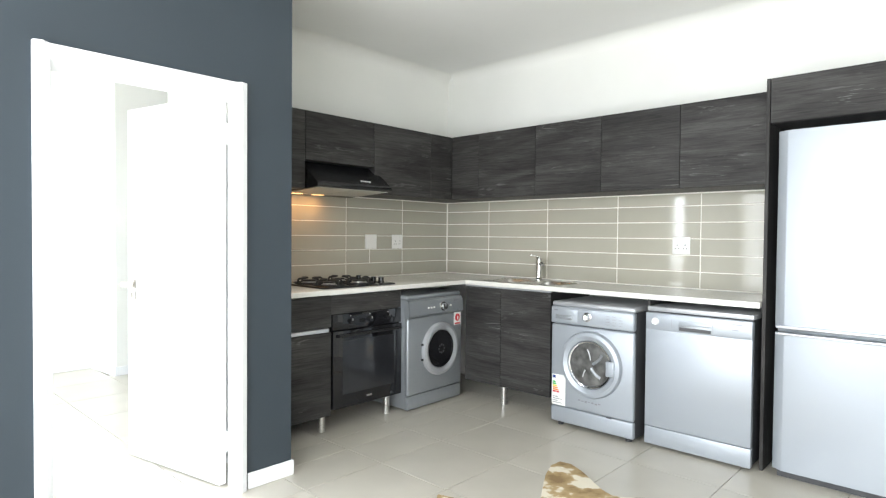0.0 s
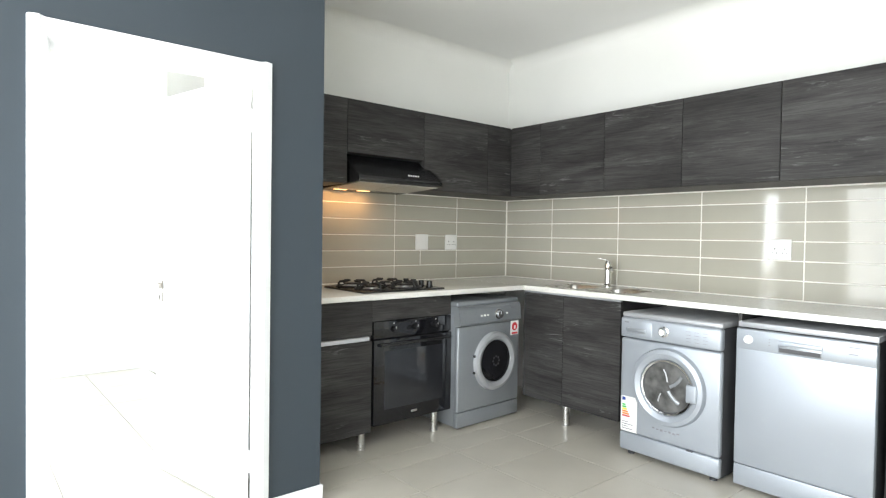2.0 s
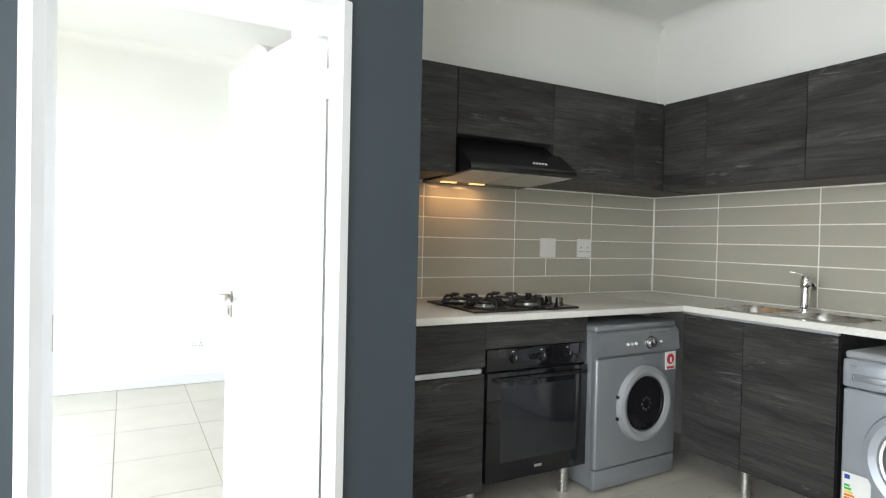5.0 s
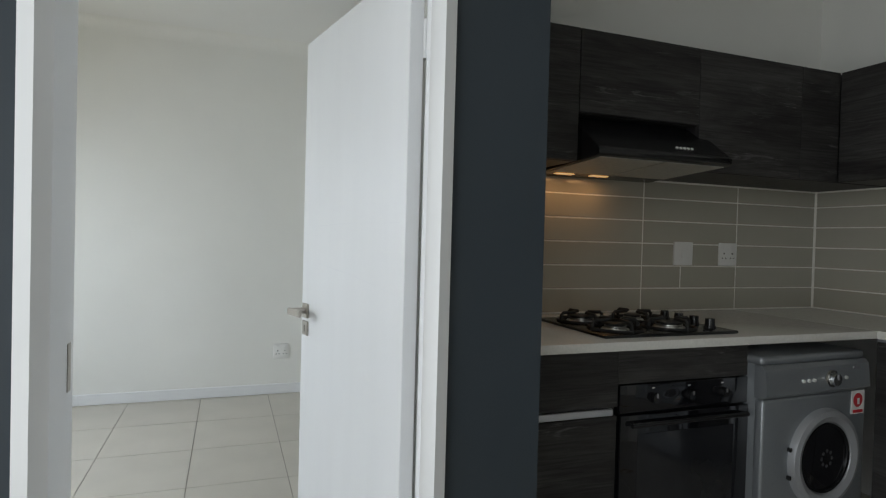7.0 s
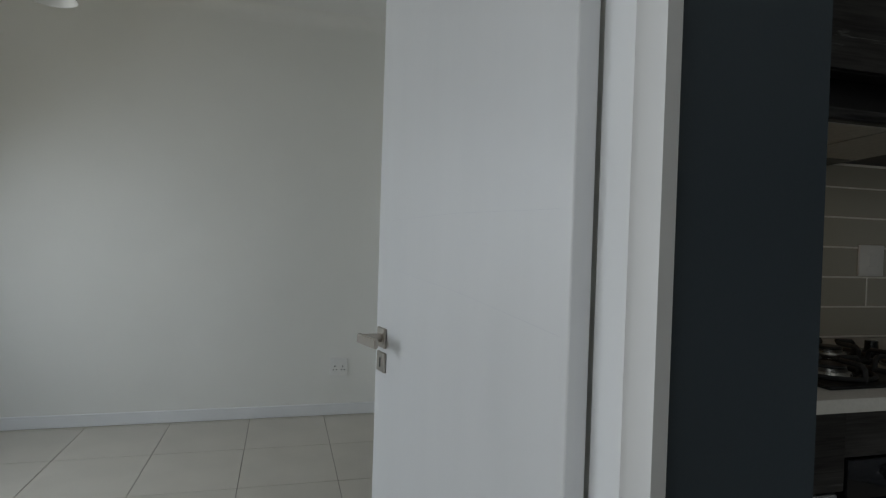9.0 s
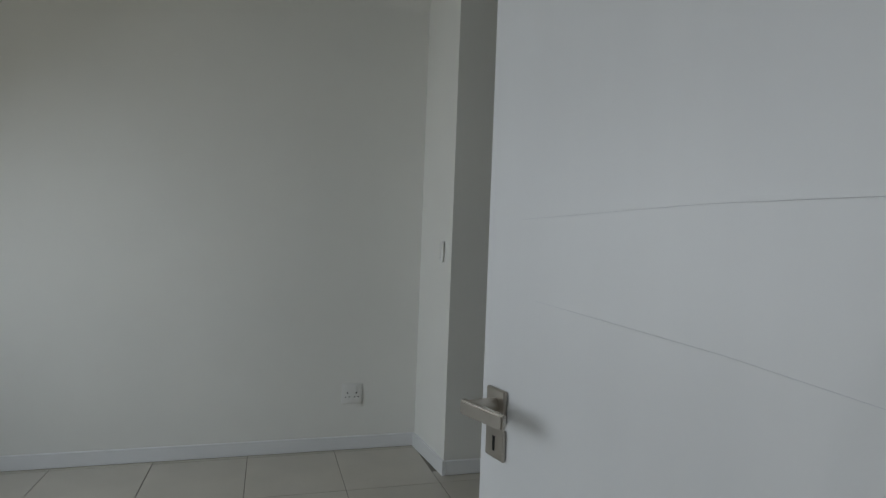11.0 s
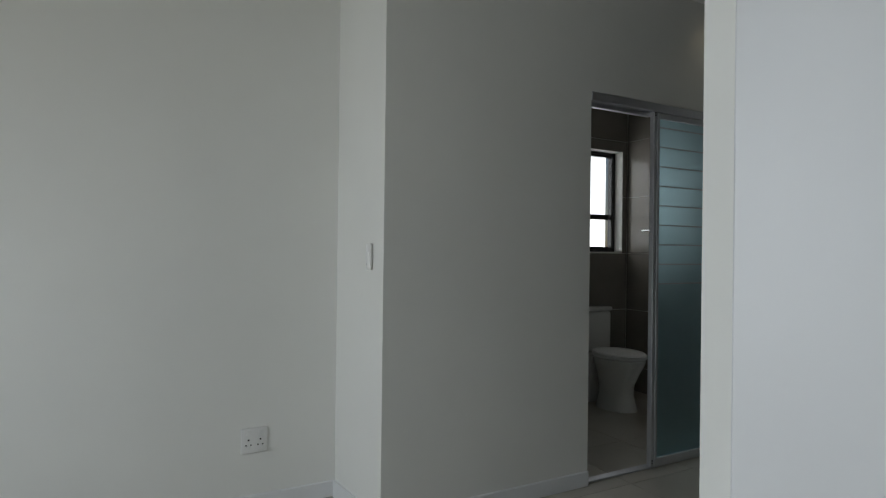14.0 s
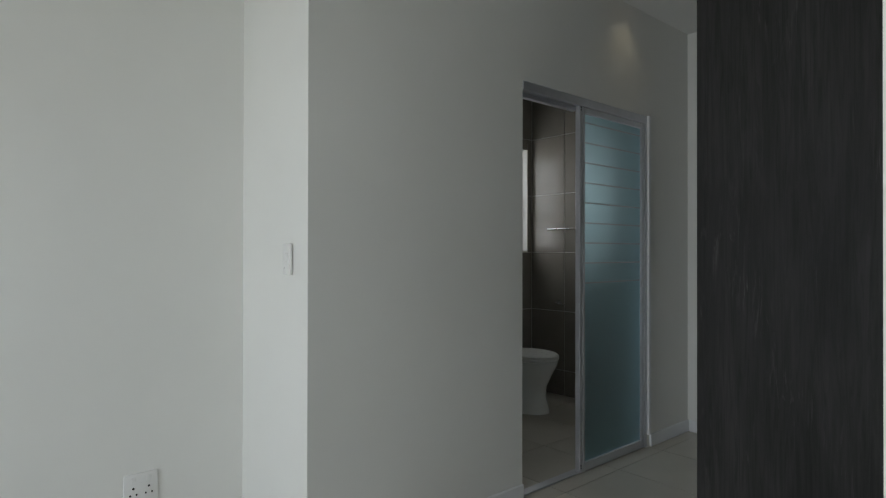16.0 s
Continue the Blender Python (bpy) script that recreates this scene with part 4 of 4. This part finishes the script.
window("window_3", "x", WX0, WX1, WZ0, WZ1, BN + 0.11, 0.05, (), True, "small black-framed bathroom window", transom=1.56)


# ---- bathroom ----
def sliding_door():
    d = thing("door_2", "frosted glass sliding bathroom door in aluminium frame, half open", "door", kind="structure")
    y0 = RY - 0.004
    part("head_track", box(BDX0, BDX1 + 0.0, y0, y0 + 0.075, BDT - 0.05, BDT - 0.002, 0.003, 1), ALU, d, "aluminium top track")
    part("head_rail", box(BDX0, -0.585, y0 + 0.03, y0 + 0.06, BDT - 0.075, BDT - 0.052, 0.002, 1), ALU, d)
    part("floor_track", box(BDX0, BDX1, y0 + 0.015, y0 + 0.065, 0.002, 0.012, 0.002, 1), ALU, d)
    part("jamb", box(BDX1 - 0.025, BDX1 - 0.001, y0, y0 + 0.075, 0.01, BDT - 0.05, 0.002, 1), ALU, d)
    part("edge_trim", box(BDX1 + 0.002, BDX1 + 0.032, RY - 0.016, RY - 0.001, 0.08, BDT + 0.0, 0.003, 1), GLOSSWHITE, d, "white painted edge strip")
    a, b, z0, z1 = -0.59, BDX1 - 0.027, 0.014, BDT - 0.052
    leaf = part("stile", box(a, a + 0.022, y0 + 0.004, y0 + 0.036, z0, z1 + 0.01, 0.003, 1), ALU, d)
    part("stile", box(a + 0.026, a + 0.048, y0 + 0.002, y0 + 0.036, z0, z1, 0.003, 1), ALU, d)
    part("stile", box(b - 0.03, b, y0 + 0.004, y0 + 0.036, z0, z1, 0.003, 1), ALU, d)
    part("rail", box(a + 0.048, b - 0.03, y0 + 0.004, y0 + 0.036, z1 - 0.035, z1, 0.003, 1), ALU, d)
    part("rail", box(a + 0.048, b - 0.03, y0 + 0.004, y0 + 0.036, z0, z0 + 0.045, 0.003, 1), ALU, d)
    p = part("frosted_pane", box(a + 0.044, b - 0.026, y0 + 0.017, y0 + 0.023, z0 + 0.04, z1 - 0.03), FROST, d, "blue-green frosted glass pane")
    p.visible_shadow = False
    for z in (0.05, 2.04):
        for dz in (0, 0.014):
            part("screw", ring([(0.004, 0), (0.004, 0.002), (0, 0.0025)], 8, m=pose(a + 0.011, y0 + 0.004, z - dz, 90, 0, 0)), BLACK, d)
    # nine thin pale strips across the upper half of the pane
    for i in range(9):
        z = 1.96 - i * 0.113
        part("etched_line", box(a + 0.055, b - 0.035, y0 + 0.0155, y0 + 0.0168, z, z + 0.008), ALU, d, "pale horizontal line across the pane")


sliding_door()


def toilet():
    t = thing("toilet", "white ceramic close-coupled toilet with closed lid", "toilet", at=pose(0.235, BN - 0.012, 0))

    def loft(levels, n=36):
        bm = bmesh.new()
        rows = []
        for cy, rx, ry, z in levels:
            rows.append([bm.verts.new((rx * math.cos(2 * math.pi * i / n), cy + ry * math.sin(2 * math.pi * i / n) * (1.0 if math.sin(2 * math.pi * i / n) < 0 else 0.8), z)) for i in range(n)])
        for a, b in zip(rows, rows[1:]):
            for i in range(n):
                bm.faces.new((a[i], a[(i + 1) % n], b[(i + 1) % n], b[i]))
        bm.faces.new(rows[0][::-1])
        bm.faces.new(rows[-1])
        bmesh.ops.recalc_face_normals(bm, faces=bm.faces)
        return bm
    part("bowl", loft([(-0.42, 0.138, 0.20, 0), (-0.42, 0.134, 0.195, 0.03), (-0.42, 0.116, 0.168, 0.12), (-0.42, 0.118, 0.175, 0.20), (-0.43, 0.145, 0.21, 0.29), (-0.44, 0.172, 0.245, 0.37), (-0.44, 0.178, 0.252, 0.40), (-0.44, 0.170, 0.24, 0.41)]), CERAMIC, t)
    part("seat", loft([(-0.44, 0.178, 0.252, 0.412), (-0.44, 0.186, 0.26, 0.418), (-0.44, 0.184, 0.258, 0.43)]), PLASTIC, t, "white plastic seat")
    part("lid", loft([(-0.44, 0.180, 0.254, 0.433), (-0.44, 0.186, 0.26, 0.44), (-0.44, 0.175, 0.245, 0.452), (-0.44, 0.10, 0.14, 0.457)]), PLASTIC, t, "white closed lid")
    part("neck", box(-0.10, 0.10, -0.24, -0.02, 0.0, 0.40, 0.02, 3), CERAMIC, t)
    part("cistern", box(-0.19, 0.19, -0.19, 0, 0.41, 0.74, 0.025, 3), CERAMIC, t)
    part("cistern_lid", box(-0.197, 0.197, -0.197, 0, 0.742, 0.78, 0.014, 3), CERAMIC, t)
    part("flush_button", ring([(0.022, 0.78), (0.022, 0.786), (0, 0.787)], 20, m=Matrix.Translation((0, -0.09, 0))), CHROME, t)


toilet()


def towel_rail():
    r = thing("towel_rail", "chrome towel rail on the tiled bathroom wall", "towel rail")
    part("bar", tube([(EX - 0.075, 3.17, 1.43), (EX - 0.075, 2.6, 1.43)], 0.009), CHROME, r)
    for y in (3.15, 2.62):
        part("bracket", tube([(EX - 0.008, y, 1.43), (EX - 0.075, y, 1.43)], 0.011), CHROME, r)
    h = thing("paper_holder", "small chrome toilet paper holder", "paper holder")
    part("arm", tube([(EX - 0.009, 3.10, 0.80), (EX - 0.06, 3.10, 0.80), (EX - 0.06, 2.99, 0.79)], 0.006, 10), CHROME, h)
    part("rose", ring([(0.022, 0), (0.02, 0.008), (0, 0.01)], 18, m=pose(EX - 0.0085, 3.10, 0.80, 0, -90, 0)), CHROME, h)


towel_rail()


def downlight():
    d = thing("downlight", "small round recessed ceiling downlight, switched on", "ceiling lamp", at=pose(-0.15, 1.76, H))
    part("trim_ring", ring([(0.036, -0.001), (0.045, -0.006), (0.05, -0.004), (0.05, 0.0)], 28), GLOSSWHITE, d)
    part("lens", ring([(0.034, -0.003), (0.0, -0.0035)], 24), LAMP, d, "glowing warm lens")
    sd = bpy.data.lights.new("downlight_lamp", "SPOT")
    sd.energy, sd.spot_size, sd.spot_blend, sd.color, sd.shadow_soft_size = 4, radians(110), 1.0, (1.0, 0.86, 0.55), 0.03
    so = new("downlight_lamp", sd)
    so.matrix_world = look((-0.15, 1.76, H - 0.012), (-0.15, 1.78, 0))


downlight()

# ---- outside ----
structure("ground", box(-400, 400, -400, 400, -6.3, -6.2), CONCRETE, "grey paved ground below the balcony", "ground")


def balcony():
    s = structure("balcony_floor", box(-6.6, WEST - 0.15, -6.0, -0.9, -0.15, -0.02), CONCRETE, "grey balcony slab", "balcony")
    r = thing("balcony_railing", "grey metal balcony railing with upright bars", "railing")
    part("handrail", box(-6.55, -6.50, -6.0, -0.95, 1.0, 1.04, 0.004, 1), ALU, r)
    part("bottom_rail", box(-6.54, -6.51, -6.0, -0.95, 0.08, 0.11), ALU, r)
    for y in (-5.95, -4.3, -2.65, -1.0):
        part("post", box(-6.55, -6.50, y - 0.025, y + 0.025, -0.02, 1.0), ALU, r)
    for i in range(38):
        y = -5.8 + i * 0.126
        part("bar", box(-6.532, -6.518, y - 0.007, y + 0.007, 0.11, 1.0), ALU, r)


balcony()


def apartment(x, y, w, storeys):
    b = thing("apartment_building", "pale apartment block with rows of windows and balconies", "building", "far buildings", at=pose(x, y, -6.2))
    h = storeys * 2.9
    part("wall", box(-10, 0, 0, w, 0, h), CONCRETE, b)
    part("roof", box(-10.3, 0.3, -0.3, w + 0.3, h, h + 0.4), CONCRETE, b)
    n = int(w // 4)
    for k in range(storeys):
        for i in range(n):
            yy = 1.0 + i * 4
            wd = part("window", box(-0.05, 0.03, yy, yy + 1.8, k * 2.9 + 0.9, k * 2.9 + 2.3), BLACKGLASS, b)
            part("sill", box(0.03, 0.12, yy - 0.05, yy + 1.85, k * 2.9 + 0.82, k * 2.9 + 0.9), PAINT, wd)
        part("slab", box(0.0, 1.2, 0.2, w - 0.2, k * 2.9 - 0.1, k * 2.9 + 0.08), PAINT, b)


apartment(-32, 1.0, 16, 5)
apartment(-40, -24, 20, 4)


# ---- tiled surfaces ----
def tile_field(parent, name, xs, ys, material, gap, thick, plane, holes=()):
    """Single tiles between the joints xs and ys; plane maps (u, v) to a pose."""
    shared = {}
    for u0, u1 in zip(xs, xs[1:]):
        for v0, v1 in zip(ys, ys[1:]):
            pieces = [(u0, u1, v0, v1)]
            for hu0, hu1, hv0, hv1 in holes:
                out = []
                for a, b, c, d in pieces:
                    if b <= hu0 or a >= hu1 or d <= hv0 or c >= hv1:
                        out.append((a, b, c, d))
                        continue
                    if a < hu0:
                        out.append((a, hu0, c, d))
                    if b > hu1:
                        out.append((hu1, b, c, d))
                    m0, m1 = max(a, hu0), min(b, hu1)
                    if c < hv0:
                        out.append((m0, m1, c, hv0))
                    if d > hv1:
                        out.append((m0, m1, hv1, d))
                pieces = out
            for a, b, c, d in pieces:
                w, h = b - a - gap, d - c - gap
                if w < 0.01 or h < 0.01:
                    continue
                key = (round(w, 3), round(h, 3))
                if key not in shared:
                    shared[key] = finish(box(-w / 2, w / 2, -h / 2, h / 2, -thick, 0, 0.0006, 1), name, material, False)
                t = new(name, shared[key])
                t.parent = parent
                t.matrix_basis = plane((a + b) / 2, (c + d) / 2)


def joints(start, step, lo, hi):
    k = math.ceil((lo - start) / step)
    out = [lo]
    while start + k * step < hi - 0.02:
        if start + k * step > lo + 0.02:
            out.append(start + k * step)
        k += 1
    return out + [hi]


floor_ob = bpy.data.objects["floor"]


def flat(u, v):
    return pose(u, v, 0.0, random.uniform(-0.04, 0.04), random.uniform(-0.04, 0.04))


tile_field(floor_ob, "floor_tile", joints(-1.907, 0.492, WEST, 0.0), joints(-2.262, 0.492, SOUTH, YB0 + 0.08), FLOOR_TILE, 0.0035, 0.008, flat)
tile_field(floor_ob, "floor_tile", joints(-1.907, 0.492, XK, 0.0), joints(-2.262, 0.492, YB0 + 0.08, 0.0), FLOOR_TILE, 0.0035, 0.008, flat)
tile_field(floor_ob, "floor_tile", joints(-2.785, 0.487, BX0, -2.40), joints(1.80, 0.54, YB0 + 0.08, 0.18), FLOOR_TILE, 0.0035, 0.008, flat)
tile_field(floor_ob, "floor_tile", joints(-2.785, 0.487, BX0, -2.298), joints(1.80, 0.54, 0.18, BY1), FLOOR_TILE, 0.0035, 0.008, flat)
tile_field(floor_ob, "floor_tile", joints(-2.785, 0.487, -2.298, EX), joints(1.80, 0.54, 0.18, RY + 0.06), FLOOR_TILE, 0.0035, 0.008, flat)
tile_field(floor_ob, "floor_tile", joints(-2.785, 0.487, -1.13, EX), joints(1.80, 0.54, RY + 0.06, BN), FLOOR_TILE, 0.0035, 0.008, flat)
backsplash_wall("backsplash_hob", "x", [-0.010, -0.58, -1.185, -1.798, XK], "beige glazed tiles behind the hob")
backsplash_wall("backsplash_sink", "y", [-0.0005, -0.508, -1.113, -1.72, -2.315, -2.829], "beige glazed tiles behind the sink")
bed = structure("bathroom_tiling_east", box(EX - 0.003, EX - 0.0005, RY + 0.121, BN - 0.009, 0, H), GROUT, "taupe wall tiles in the bathroom", "wall tiles")
tile_field(bed, "wall_tile", joints(3.048, 0.60, RY + 0.121, BN - 0.009), joints(0.725, 0.507, 0.0, H), BATH_TILE, 0.004, 0.004, lambda u, v: Matrix.Translation((EX - 0.0085, u, v)) @ Matrix(((0, 0, -1, 0), (1, 0, 0, 0), (0, 1, 0, 0), (0, 0, 0, 1))) @ Matrix.Translation((0, 0, 0.0)))
bed = structure("bathroom_tiling_north", box(-1.13, EX - 0.009, BN - 0.003, BN - 0.0005, 0, WZ0), GROUT, "taupe wall tiles in the bathroom", "wall tiles")
tile_field(bed, "wall_tile", joints(0.18, 0.60, -1.13, EX - 0.009), joints(0.725, 0.507, 0.0, H), BATH_TILE, 0.004, 0.004, lambda u, v: Matrix.Translation((u, BN - 0.0085, v)) @ Matrix(((1, 0, 0, 0), (0, 0, -1, 0), (0, 1, 0, 0), (0, 0, 0, 1))), holes=[(WX0, WX1, WZ0, WZ1)])
structure("trim", prism([(-0.0185, -0.0098), (-0.0098, -0.0098), (-0.0098, -0.0185), (-0.0125, -0.0140), (-0.0140, -0.0125)], "z", 0.921, 1.5725), GROUT, "pale grout fillet in the tiled corner", "trim")
